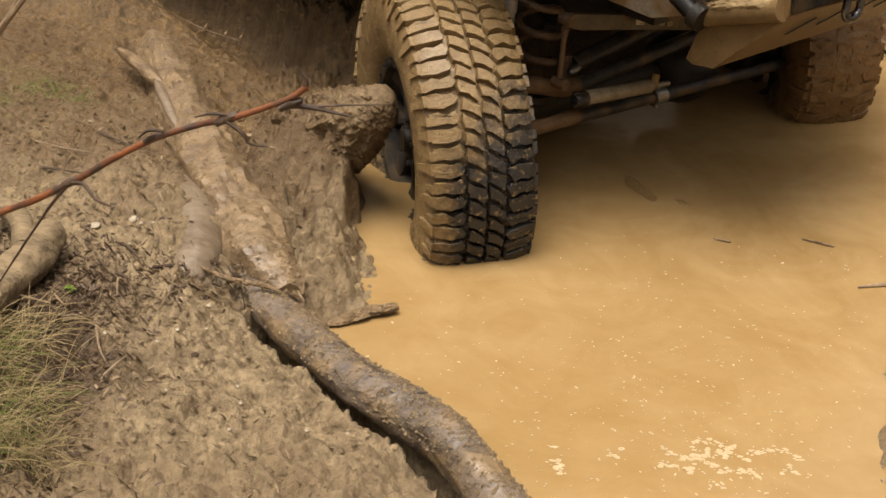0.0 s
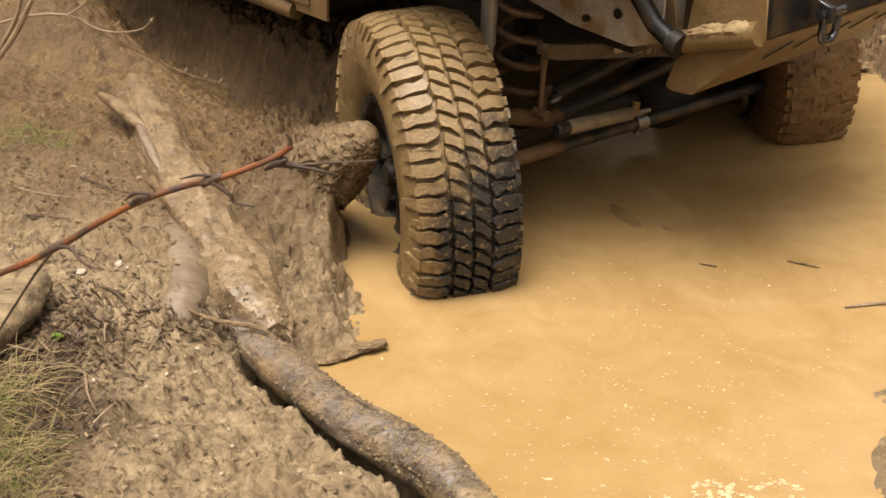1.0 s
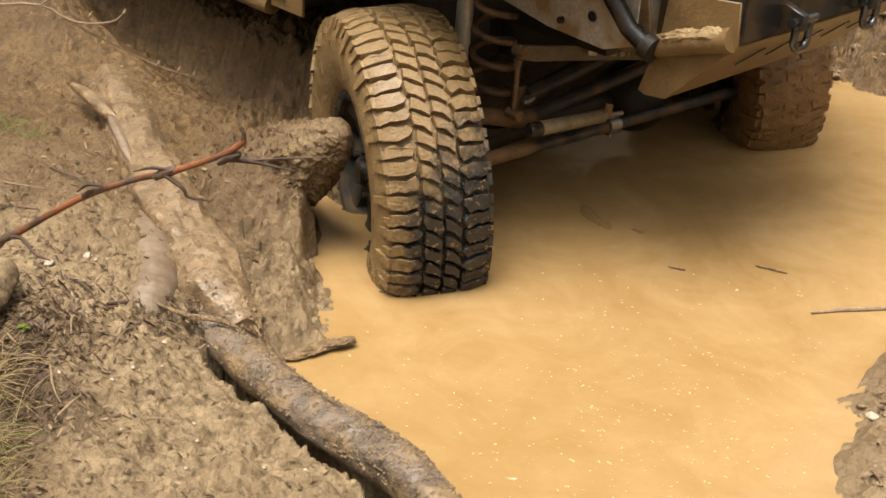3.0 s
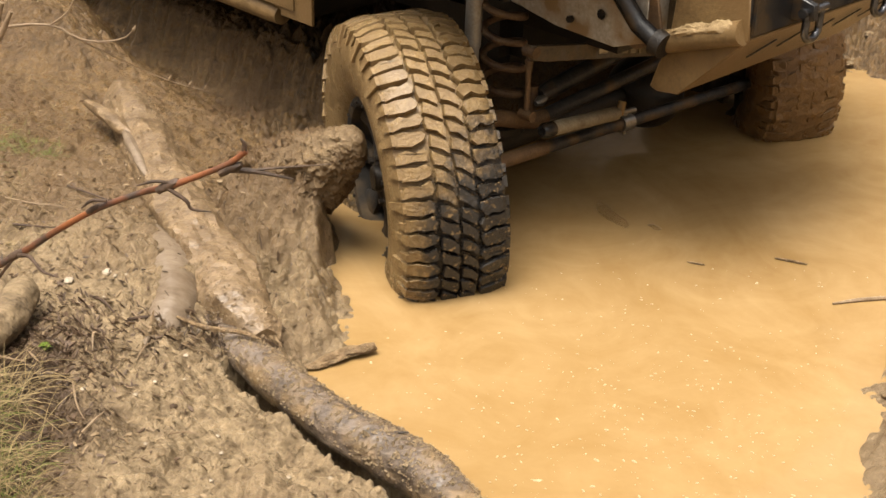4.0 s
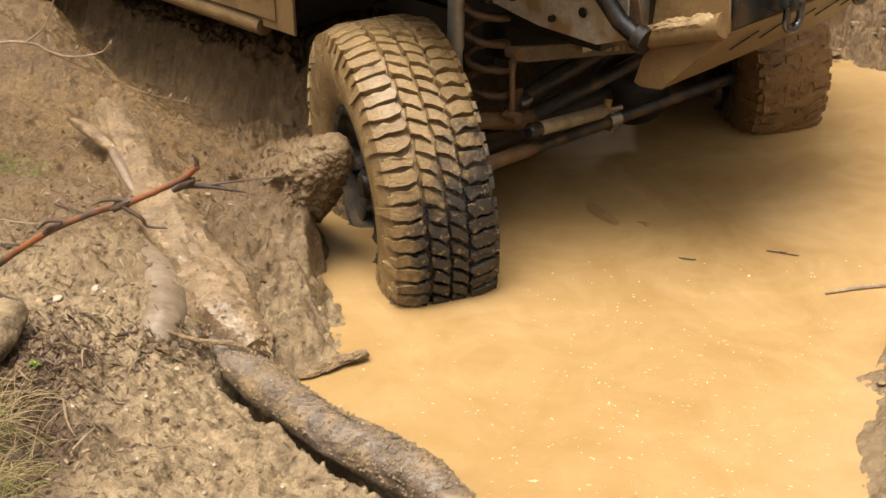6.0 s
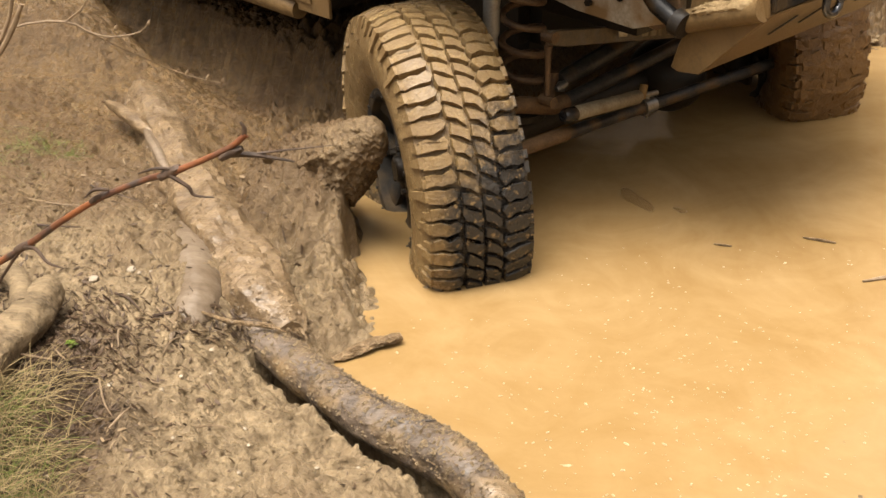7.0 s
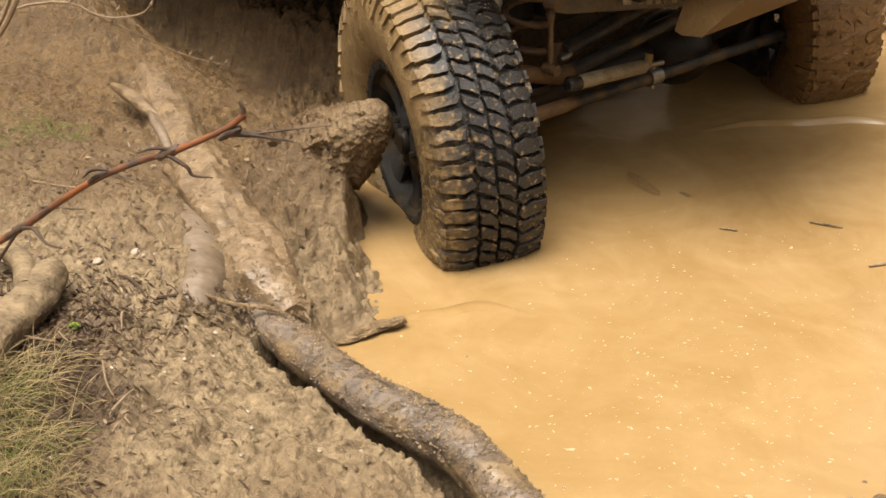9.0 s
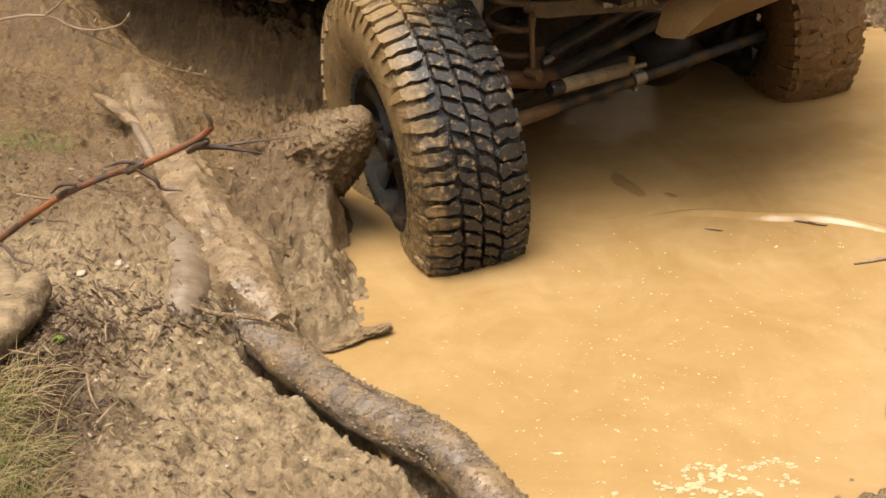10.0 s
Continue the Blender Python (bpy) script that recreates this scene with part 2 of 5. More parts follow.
TYRE = tyre_shader("tyre_rubber", (-150, 24))
TYRE_MUDDY = tyre_shader("tyre_all_mud", None)

# ---- helpers of this scene ----
def part(name, bm, material, parent=None, label=""):
    me = bpy.data.meshes.new(name)
    bm.normal_update()
    bm.to_mesh(me)
    bm.free()
    me.materials.append(material)
    ob = new(name, me)
    ob.parent = parent
    for p in me.polygons:
        p.use_smooth = True
    me.set_sharp_from_angle(angle=radians(40))
    return tagged(ob, label) if label else ob

def hashed(i, j, seed):
    h = np.sin(i * 127.1 + j * 311.7 + seed * 74.7) * 43758.5453
    return h - np.floor(h)

def vnoise(x, y, seed=0):
    i, j = np.floor(x), np.floor(y)
    u, v = x - i, y - j
    u, v = u * u * (3 - 2 * u), v * v * (3 - 2 * v)
    a, b = hashed(i, j, seed), hashed(i + 1, j, seed)
    c, d = hashed(i, j + 1, seed), hashed(i + 1, j + 1, seed)
    return (a * (1 - u) + b * u) * (1 - v) + (c * (1 - u) + d * u) * v - 0.5

def fbm(x, y, scale, octaves=4, seed=0, gain=0.5):
    t, amp = 0, 1.0
    for k in range(octaves):
        t = t + amp * vnoise(x * scale + 13.7 * k, y * scale - 7.3 * k, seed + k)
        scale, amp = scale * 2.03, amp * gain
    return t

def step(a, b, x):
    t = np.clip((x - a) / (b - a), 0, 1)
    return t * t * (3 - 2 * t)

# ---- ground and water ----
SHORE = [(0.45, 1.2), (0.15, 1.8), (0.00, 2.0), (-0.10, 2.10), (-0.18, 2.19), (-0.27, 2.33), (-0.30, 2.45), (-0.215, 2.535), (-0.22, 2.64), (-0.265, 2.82), (-0.30, 3.04), (-0.34, 3.22),
         (-0.42, 3.42), (0.10, 4.1), (0.9, 4.85), (1.4, 4.72), (1.66, 4.52), (2.0, 4.3), (2.0, 3.2), (1.4, 2.9), (1.06, 2.51), (0.97, 2.40), (0.97, 2.30), (0.90, 2.18), (0.86, 2.06), (0.74, 1.92), (0.62, 1.75), (0.55, 1.5)]
TURN = radians(44.7)
MID = (0.466, 3.729)

def shore_distance(x, y):
    """Metres to the waterline, positive on land."""
    best, inside = np.full(np.shape(x), 1e9), np.zeros(np.shape(x), bool)
    for (ax, ay), (bx, by) in zip(SHORE, SHORE[1:] + SHORE[:1]):
        dx, dy = bx - ax, by - ay
        t = np.clip(((x - ax) * dx + (y - ay) * dy) / (dx * dx + dy * dy), 0, 1)
        best = np.minimum(best, np.hypot(x - ax - t * dx, y - ay - t * dy))
        inside ^= ((ay > y) != (by > y)) & (x < dx * (y - ay) / (dy + 1e-12) + ax)
    return np.where(inside, -best, best)

def near_line(x, y, pts):
    best = np.full(np.shape(x), 1e9)
    for (ax, ay), (bx, by) in zip(pts, pts[1:]):
        dx, dy = bx - ax, by - ay
        t = np.clip(((x - ax) * dx + (y - ay) * dy) / (dx * dx + dy * dy), 0, 1)
        best = np.minimum(best, np.hypot(x - ax - t * dx, y - ay - t * dy))
    return best

CRACK = [(-0.447, 2.326), (-0.372, 2.244), (-0.292, 2.153), (-0.215, 2.068), (-0.150, 1.996), (-0.062, 1.911), (0.03, 1.79)]

# the bank of pushed-up mud: crest places and heights, falling steeply to the water
CREST = [(-0.76, 3.54, 0.10), (-0.64, 3.42, 0.14), (-0.51, 3.26, 0.20), (-0.42, 3.14, 0.25), (-0.365, 3.05, 0.265), (-0.35, 2.96, 0.21), (-0.34, 2.86, 0.13), (-0.33, 2.76, 0.07), (-0.33, 2.68, 0.03)]

def ridge(x, y):
    best, z = np.full(np.shape(x), 1e9), np.full(np.shape(x), -1.0)
    wob = 0.06 * fbm(x, y, 9, 3, 51) + 0.03 * np.abs(fbm(x, y, 26, 2, 52))
    for (ax, ay, az), (bx, by, bz) in zip(CREST, CREST[1:]):
        dx, dy = bx - ax, by - ay
        t = np.clip(((x - ax) * dx + (y - ay) * dy) / (dx * dx + dy * dy), 0, 1)
        px, py = x - ax - t * dx, y - ay - t * dy
        dist = np.hypot(px, py)
        land = px * dy - py * dx > 0
        top = az + (bz - az) * t
        dist2 = np.maximum(dist + wob, 0)
        h = np.where(land, top * (1 - 0.8 * step(0.0, 0.34, dist2)), top - (top + 0.3) * step(0.005, 0.085, dist2))
        z, best = np.where(dist < best, h, z), np.minimum(best, dist)
    return z

def height(x, y):
    x, y = np.asarray(x, float), np.asarray(y, float)
    d = shore_distance(x, y) + 0.035 * fbm(x, y, 8, 3, 5)
    u = (x - MID[0]) * math.cos(TURN) + (y - MID[1]) * math.sin(TURN)
    v = (x - MID[0]) * math.sin(TURN) - (y - MID[1]) * math.cos(TURN)
    z = np.where(d < 0, np.maximum(-0.3, d * 0.9), 0.07 * step(0, 0.11, d) + 0.10 * step(0.12, 0.6, d) + 0.14 * step(0.55, 1.6, d))
    # far and right shores are low and stony
    right = step(0.5, 0.75, x)
    low = 0.025 * step(0, 0.1, d) + 0.05 * step(0.1, 0.8, d) + 0.3 * step(0.02, 0.6, d) * step(3.9, 4.4, y)
    z = np.where(d > 0, z * (1 - right) + right * low, z)
    # rut behind the wheel, and the mound between the ruts
    back = step(-0.35, -0.52, v) * step(0.95, 0.7, np.abs(u))
    cut = u + 0.05 * vnoise(v * 9, u * 2, 30) + 0.02 * vnoise(v * 34, u * 5, 31)
    rut = 0.05 + 0.22 * step(-0.66, -0.55, cut) - 0.06 * step(-0.42, -0.2, u) + 0.15 * step(-0.84, -1.0, u)
    # unseen rise under the rear, added to block light from behind
    rut = rut + 0.35 * step(-1.9, -2.6, v) * step(-0.62, -0.35, u)
    z = z * (1 - back) + rut * back
    z = np.maximum(z, ridge(x, y))
    # trampled hollow beside the log
    z = z - 0.06 * np.exp(-(((x + 0.47) / 0.08) ** 2 + ((y - 2.80) / 0.10) ** 2))
    # unseen bank added beyond the vehicle, keeps sky light from under it
    z = z + 1.5 * step(1.0, 1.8, u) * step(0.1, -0.4, v)
    # a bank edge at the back left
    z = z + 0.12 * step(3.8, 4.0, y) * step(-1.1, -1.35, x)
    land = step(-0.02, 0.05, d)
    near = step(-2.3, -1.75, x) * step(2.7, 2.1, x) * step(0.9, 1.4, y) * step(5.7, 5.0, y)
    big, mid, small = fbm(x, y, 5, 2, 1), fbm(x, y, 19, 2, 2), np.abs(fbm(x, y, 48, 2, 3))
    calm = 1 - 0.3 * step(2.7, 3.1, y) * step(-0.66, -0.85, x)
    mid, small = mid * calm, small * calm
    heel = np.minimum(0, fbm(x + 0.3 * mid, y, 9, 2, 12) + 0.12)
    wild = 1 + 0.9 * step(-0.55, -0.3, x) * step(2.4, 2.7, y) + 1.2 * right * step(3.5, 4.2, y) 
    wild = wild * (1 - 0.15 * np.maximum(back, step(2.9, 3.4, y) * step(-0.5, -0.8, x)))
    z = z + land * (0.04 * big * (0.3 + 0.7 * near) + near * (0.02 * mid * wild + 0.034 * small * wild + 0.03 * heel + 0.012 * np.abs(fbm(x, y, 95, 2, 33)) - 0.006))
    # clods and slumped crumbs with sharp creases
    p, q = 0.8 * x - 0.6 * y + 0.05 * big, 0.6 * x + 0.8 * y + 0.05 * mid
    lump = np.abs(fbm(p, q * 1.5, 21, 3, 61)) - 0.12
    z = z + land * near * (0.012 + 0.058 * step(-0.75, -0.5, x) * step(2.5, 2.8, y) * step(-0.1, -0.2, x) + 0.02 * back) * calm * lump
    # unseen rise added all round the track, shuts out low sky light
    z = z + 3.9 * step(4.5, 9.0, np.hypot(x - 0.3, y - 3.2)) * (1 + 0.5 * fbm(x, y, 0.4, 2, 40))
    # the crack between bank and log
    c = near_line(x - 0.02, y - 0.02, CRACK) + 0.012 * fbm(x, y, 30, 2, 20)
    z = z - 0.42 * step(0.054, 0.048, c) - 0.012 * step(0.17, 0.03, c)
    return z

def spread(lo, hi, fine, far):
    mid = np.arange(lo, hi + fine, fine)
    out = fine * np.cumsum(1.35 ** np.arange(1, 40))
    out = out[out < far]
    return np.concatenate([(lo - out)[::-1], mid, mid[-1] + out])

def sheet(name, xs, ys, zf, material, keep=None):
    X, Y = np.meshgrid(xs, ys)
    Z = zf(X, Y)
    nx, ny = len(xs), len(ys)
    co = np.stack([X, Y, Z], -1).reshape(-1, 3)
    i = (np.arange(ny - 1)[:, None] * nx + np.arange(nx - 1)[None]).ravel()
    q = np.stack([i, i + 1, i + nx + 1, i + nx], 1)
    if keep is not None:
        k = keep(X, Y).ravel()
        q = q[k[q].any(1)]
        used = np.unique(q)
        back = np.full(len(co), -1)
        back[used] = np.arange(len(used))
        co, q = co[used], back[q]
    me = bpy.data.meshes.new(name)
    me.vertices.add(len(co)); me.vertices.foreach_set("co", co.ravel())
    me.loops.add(q.size); me.loops.foreach_set("vertex_index", q.ravel().astype(np.int32))
    me.polygons.add(len(q)); me.polygons.foreach_set("loop_start", np.arange(0, q.size, 4, dtype=np.int32))
    me.polygons.foreach_set("use_smooth", np.ones(len(q), bool))
    me.update(calc_edges=True)
    me.materials.append(material)
    return new(name, me)

ground = tagged(sheet("ground", spread(-1.75, 2.1, 0.0065, 900), spread(1.4, 5.0, 0.0065, 900), height, MUD),
                "wet trodden brown mud bank with ruts", "ground", kind="structure")
water = tagged(sheet("water", np.arange(-0.6, 2.15, 0.02), np.arange(1.1, 5.0, 0.02), lambda x, y: 0.0015 * fbm(x, y, 4, 2, 9), WATER,
                     lambda x, y: (shore_distance(x, y) < 0.12) & (near_line(x - 0.02, y - 0.02, CRACK) > 0.068)), "opaque ochre muddy puddle water", "puddle", kind="structure")

# ---- logs and driftwood ----
def tube(bm, pts, radii, sides=16, rough=0.0, freq=20.0, seed=0, fine=0.2):
    """A bent round bar through pts, with an uneven skin."""
    pts = [Vector(p) for p in pts]
    rings, run = [], 0.0
    for k, p in enumerate(pts):
        run += (p - pts[max(k - 1, 0)]).length
        t = (pts[min(k + 1, len(pts) - 1)] - pts[max(k - 1, 0)]).normalized()
        a = t.cross(Vector((0.13, 0.21, 0.97))).normalized()
        b = t.cross(a)
        ring = []
        for s in range(sides):
            w = 2 * math.pi * s / sides
            o = a * math.cos(w) + b * math.sin(w)
            r = radii[k]
            if rough:
                q = Vector((math.cos(w) * r + seed, math.sin(w) * r, run * 0.3))
                r *= 1 + rough * noise.fractal(q * freq, 0.8, 2.1, 4) + fine * rough * noise.fractal((p + o * r) * freq * 4.5, 0.7, 2.1, 3)
            ring.append(bm.verts.new(p + o * r))
        rings.append(ring)
    for r0, r1 in zip(rings, rings[1:]):
        for s in range(sides):
            bm.faces.new((r0[s], r0[(s + 1) % sides], r1[(s + 1) % sides], r1[s]))
    bm.faces.new(rings[0][::-1]); bm.faces.new(rings[-1])
    return bm

def smooth_path(pts, n):
    """Catmull-Rom through pts (any number of columns)."""
    P = np.array(pts, float)
    P = np.vstack([2 * P[0] - P[1], P, 2 * P[-1] - P[-2]])
    out = []
    for k in range(n + 1):
        t = k / n * (len(P) - 3)
        i = min(int(t), len(P) - 4)
        t -= i
        a, b, c, d = P[i:i + 4]
        out.append(0.5 * (2 * b + (c - a) * t + (2 * a - 5 * b + 4 * c - d) * t ** 2 + (3 * b - a - 3 * c + d) * t ** 3))
    return np.array(out)

def limb(name, rows, n, material, parent=None, label="", sides=20, rough=0.12, freq=14.0, seed=0):
    p = smooth_path(rows, n)
    return part(name, tube(bmesh.new(), p[:, :3], np.maximum(p[:, 3], 0.0004), sides, rough, freq, seed), material, parent, label)

def splinters(name, at, way, n, length, spread_r, material, parent, seed):
    """A torn end: a bunch of thin pointed shards."""
    rnd = random.Random(seed)
    bm = bmesh.new()
    way = Vector(way).normalized()
    for k in range(n):
        o = Vector((rnd.uniform(-1, 1), rnd.uniform(-1, 1), rnd.uniform(-0.7, 0.5))) * spread_r
        d = (way + Vector((rnd.uniform(-0.35, 0.35), rnd.uniform(-0.35, 0.35), rnd.uniform(-0.3, 0.15)))).normalized()
        a = Vector(at) + o
        l = length * rnd.uniform(0.4, 1)
        tube(bm, [a - d * 0.03, a + d * l * 0.5, a + d * l], [0.007, 0.005, 0.0012], 5)
    return part(name, bm, material, parent)

log = limb("log", [(-0.556, 2.503, 0.06, 0.025), (-0.496, 2.458, 0.06, 0.037), (-0.416, 2.378, 0.056, 0.045), (-0.336, 2.288, 0.052, 0.048), (-0.246, 2.188, 0.048, 0.048), (-0.146, 2.103, 0.047, 0.052),
                   (-0.079, 2.050, 0.046, 0.052), (-0.011, 1.989, 0.046, 0.055), (0.046, 1.907, 0.035, 0.051), (0.125, 1.797, 0.02, 0.047), (0.22, 1.66, 0.01, 0.045)], 260, BARK, sides=56, rough=0.11, freq=17, seed=2)
tagged(log, "long bark-stripped muddy log along the puddle edge", "log")
limb("bark_strip", [(-0.262, 2.232, 0.086, 0.002), (-0.21, 2.176, 0.090, 0.004), (-0.16, 2.126, 0.093, 0.005), (-0.105, 2.082, 0.093, 0.002)], 24, DARKBARK, log, "dark loose strip of wet bark", 8, 0.5, 60)
limb("twig", [(-0.095, 2.075, 0.09, 0.003), (-0.075, 2.065, 0.097, 0.003), (-0.055, 2.062, 0.10, 0.001)], 4, DARKBARK, log, "", 6, 0.2, 60)

fallen = limb("broken_log", [(-1.05, 3.70, 0.17, 0.03), (-0.985, 3.575, 0.215, 0.056), (-0.88, 3.35, 0.195, 0.070), (-0.765, 3.10, 0.165, 0.080), (-0.65, 2.88, 0.125, 0.090), (-0.565, 2.71, 0.095, 0.095),
                             (-0.49, 2.58, 0.075, 0.085), (-0.43, 2.49, 0.065, 0.06), (-0.40, 2.445, 0.065, 0.035)], 260, MUDWOOD, sides=60, rough=0.24, freq=13, seed=7)
tagged(fallen, "mud-smeared broken log sunk into the bank", "log")
limb("root", [(-0.82, 3.02, 0.10, 0.02), (-0.755, 2.89, 0.12, 0.035), (-0.70, 2.77, 0.125, 0.045), (-0.65, 2.64, 0.115, 0.055), (-0.625, 2.53, 0.10, 0.055), (-0.635, 2.44, 0.085, 0.045), (-0.65, 2.38, 0.06, 0.02)], 120, GREYWOOD, fallen, "smooth grey barkless root stub", 40, 0.14, 11, 3)
splinters("torn_end", (-0.40, 2.46, 0.07), (0.35, -0.6, -0.25), 34, 0.04, 0.03, MUDWOOD, fallen, 4)
limb("split_strip", [(-0.60, 2.45, 0.125, 0.004), (-0.53, 2.41, 0.122, 0.0065), (-0.45, 2.405, 0.115, 0.006), (-0.40, 2.385, 0.11, 0.002)], 24, CLOD, fallen, "torn strip of pale wood", 8, 0.4, 50)

def stick(name, rows, label, material, n=24, sides=10, rough=0.2, freq=40, cat="stick", seed=0):
    return tagged(limb(name, rows, n, material, None, "", sides, rough, freq, seed), label, cat)

stick("stick", [(-1.07, 3.47, 0.245, 0.012), (-0.99, 3.375, 0.245, 0.022), (-0.925, 3.30, 0.235, 0.018), (-0.89, 3.265, 0.225, 0.01)], "rotten muddy stick lying against a log", MUDWOOD, seed=1)
stick("stick", [(-0.905, 3.26, 0.235, 0.012), (-0.875, 3.195, 0.235, 0.015), (-0.835, 3.11, 0.225, 0.014), (-0.795, 3.03, 0.21, 0.009)], "pale barkless stick beside a muddy log", GREYWOOD, seed=2)
bark = stick("bark_piece", [(-0.31, 2.435, 0.005, 0.008), (-0.27, 2.455, 0.010, 0.016), (-0.215, 2.49, 0.018, 0.021), (-0.175, 2.51, 0.024, 0.019), (-0.155, 2.52, 0.026, 0.012)], "broken bark piece at the water's edge", CLOD, 110, 40, 0.75, 42, "bark", 5)
for q in bark.data.vertices:
    q.co.z = 0.012 + (q.co.z - 0.012) * 0.45
stump = stick("driftwood", [(-0.900, 2.385, 0.225, 0.016), (-0.905, 2.35, 0.23, 0.038), (-0.912, 2.25, 0.235, 0.044), (-0.93, 2.13, 0.24, 0.043), (-0.955, 1.98, 0.245, 0.043), (-1.0, 1.80, 0.25, 0.04)], "pale weathered driftwood log beside grass", PALEWOOD, 160, 48, 0.24, 14, "driftwood", 9)
limb("side_branch", [(-0.93, 2.26, 0.24, 0.03), (-0.97, 2.36, 0.25, 0.026), (-1.03, 2.43, 0.25, 0.024), (-1.1, 2.48, 0.24, 0.02)], 20, PALEWOOD, stump, "", 14, 0.2, 12, 4)

# ---- the clod of mud that stands at the wheel ----
def clod(name, rows, n, label, seed, rough=0.3, sides=80, freq=13, material=None):
    p = smooth_path(rows, n)
    ob = part(name, tube(bmesh.new(), p[:, :3], np.maximum(p[:, 3], 0.004), sides, rough, freq, seed, 0.5), material or MUD)
    return tagged(ob, label, "mud")

clod("mud_clod", [(-0.58, 3.33, 0.05, 0.09), (-0.50, 3.24, 0.10, 0.11), (-0.42, 3.14, 0.165, 0.118), (-0.355, 3.06, 0.225, 0.108), (-0.30, 3.01, 0.285, 0.08), (-0.258, 2.98, 0.328, 0.060), (-0.232, 2.965, 0.355, 0.042), (-0.218, 2.96, 0.365, 0.014)], 190,
     "reddish wet mud clod pressed against the wheel", 11, 0.22, freq=17, material=MUD)

# ---- vehicle ----
AT_REST = pose(*MID, 0, 0, 0, 44.7)
suv = tagged(new("off_road_vehicle"), "mud-covered off-road vehicle standing in a puddle", "vehicle")
suv.matrix_world = AT_REST
HUB = 0.178

def V(u, v, w):
    """Vehicle place: u across to the far wheel, v forward, w up."""
    return Vector((u, -v, w))

def bar(name, pts, r, material, parent=None, label="", sides=16, rough=0.0):
    rr = r if isinstance(r, (list, tuple)) else [r] * len(pts)
    return part(name, tube(bmesh.new(), [V(*p) for p in pts], rr, sides, rough, 30), material, parent or suv, label)

def box(bm, u0, u1, v0, v1, w0, w1, bevel=0.006):
    g = bmesh.ops.create_cube(bm, size=1, matrix=Matrix.Translation(V((u0 + u1) / 2, (v0 + v1) / 2, (w0 + w1) / 2)) @ Matrix.Diagonal((abs(u1 - u0), abs(v1 - v0), abs(w1 - w0), 1)))
    es = list({e for q in g["verts"] for e in q.link_edges})
    if bevel:
        bmesh.ops.bevel(bm, geom=es, offset=bevel, segments=2, affect="EDGES")
    return bm

def slab(name, outline, thick, material, parent=None, label=""):
    """A plate from its outline of vehicle places, with thickness along its normal."""
    bm = bmesh.new()
    f = bm.faces.new([bm.verts.new(V(*p)) for p in outline])
    f.normal_update()
    nrm = f.normal.copy()
    g = bmesh.ops.extrude_face_region(bm, geom=[f])
    for q in g["geom"]:
        if isinstance(q, bmesh.types.BMVert):
            q.co += nrm * thick
    bmesh.ops.recalc_face_normals(bm, faces=bm.faces)
    bmesh.ops.bevel(bm, geom=list(bm.edges), offset=0.0025, segments=1, affect="EDGES")
    return part(name, bm, material, parent or suv, label)

# wheel, about its own centre; its axle lies along x, its front towards -y
def ring_point(s, r, deg):
    return (s, -r * math.cos(radians(deg)), r * math.sin(radians(deg)))

def lathe(bm, prof, seg=128):
    rings = [[bm.verts.new(ring_point(s, r, 360 * k / seg)) for k in range(seg)] for s, r in prof]
    for a, b in zip(rings, rings[1:]):
        for k in range(seg):
            bm.faces.new((a[k], a[(k + 1) % seg], b[(k + 1) % seg], b[k]))
    return bm

def block(bm, outline, r_base, r_top, turn, pitch, shrink=0.94):
    """A tread block: outline of (share of the pitch, place across)."""
    ca = sum(a for a, s in outline) / len(outline)
    cs = sum(s for a, s in outline) / len(outline)
    drop = lambda s: 0.0 if abs(s) < 0.085 else 0.35 * (abs(s) - 0.085)
    lo = [bm.verts.new(ring_point(s, r_base - drop(s), turn + a * pitch)) for a, s in outline]
    mid = [bm.verts.new(ring_point(s, r_top - 0.0025 - drop(s), turn + a * pitch)) for a, s in outline]
    hi = [bm.verts.new(ring_point(cs + (s - cs) * shrink, r_top - drop(s), turn + (ca + (a - ca) * shrink) * pitch)) for a, s in outline]
    n = len(outline)
    for A, B in ((lo, mid), (mid, hi)):
        for k in range(n):
            bm.faces.new((A[k], A[(k + 1) % n], B[(k + 1) % n], B[k]))
    bm.faces.new(hi)

PROFILE = [(-0.098, 0.215), (-0.108, 0.222), (-0.126, 0.238), (-0.140, 0.27), (-0.147, 0.31), (-0.149, 0.345), (-0.144, 0.38), (-0.134, 0.404), (-0.126, 0.407), (-0.118, 0.411), (-0.10, 0.412), (-0.08, 0.415), (-0.06, 0.419), (-0.04, 0.421), (-0.02, 0.421), (0, 0.421)]
OUTER = [[(0.06, -0.129), (0.42, -0.129), (0.45, -0.108), (0.40, -0.088), (0.44, -0.066), (0.24, -0.054), (0.08, -0.060), (0.0, -0.092)],
         [(0.52, -0.129), (0.85, -0.129), (0.91, -0.108), (0.82, -0.088), (0.95, -0.062), (0.72, -0.053), (0.54, -0.060), (0.53, -0.09), (0.57, -0.108)]]
CENTRE = [[(0.06, -0.046), (0.20, -0.050), (0.46, -0.047), (0.44, -0.028), (0.50, -0.004), (0.28, -0.001), (0.06, -0.006), (0.12, -0.026)],
          [(0.56, -0.048), (0.92, -0.044), (0.98, -0.024), (0.92, -0.003), (0.60, -0.001), (0.62, -0.022)],
          [(0.30, 0.006), (0.66, 0.004), (0.70, 0.026), (0.64, 0.047), (0.44, 0.050), (0.28, 0.046), (0.36, 0.026)],
          [(0.80, 0.005), (1.16, 0.008), (1.20, 0.028), (1.14, 0.049), (0.78, 0.046), (0.84, 0.028)]]

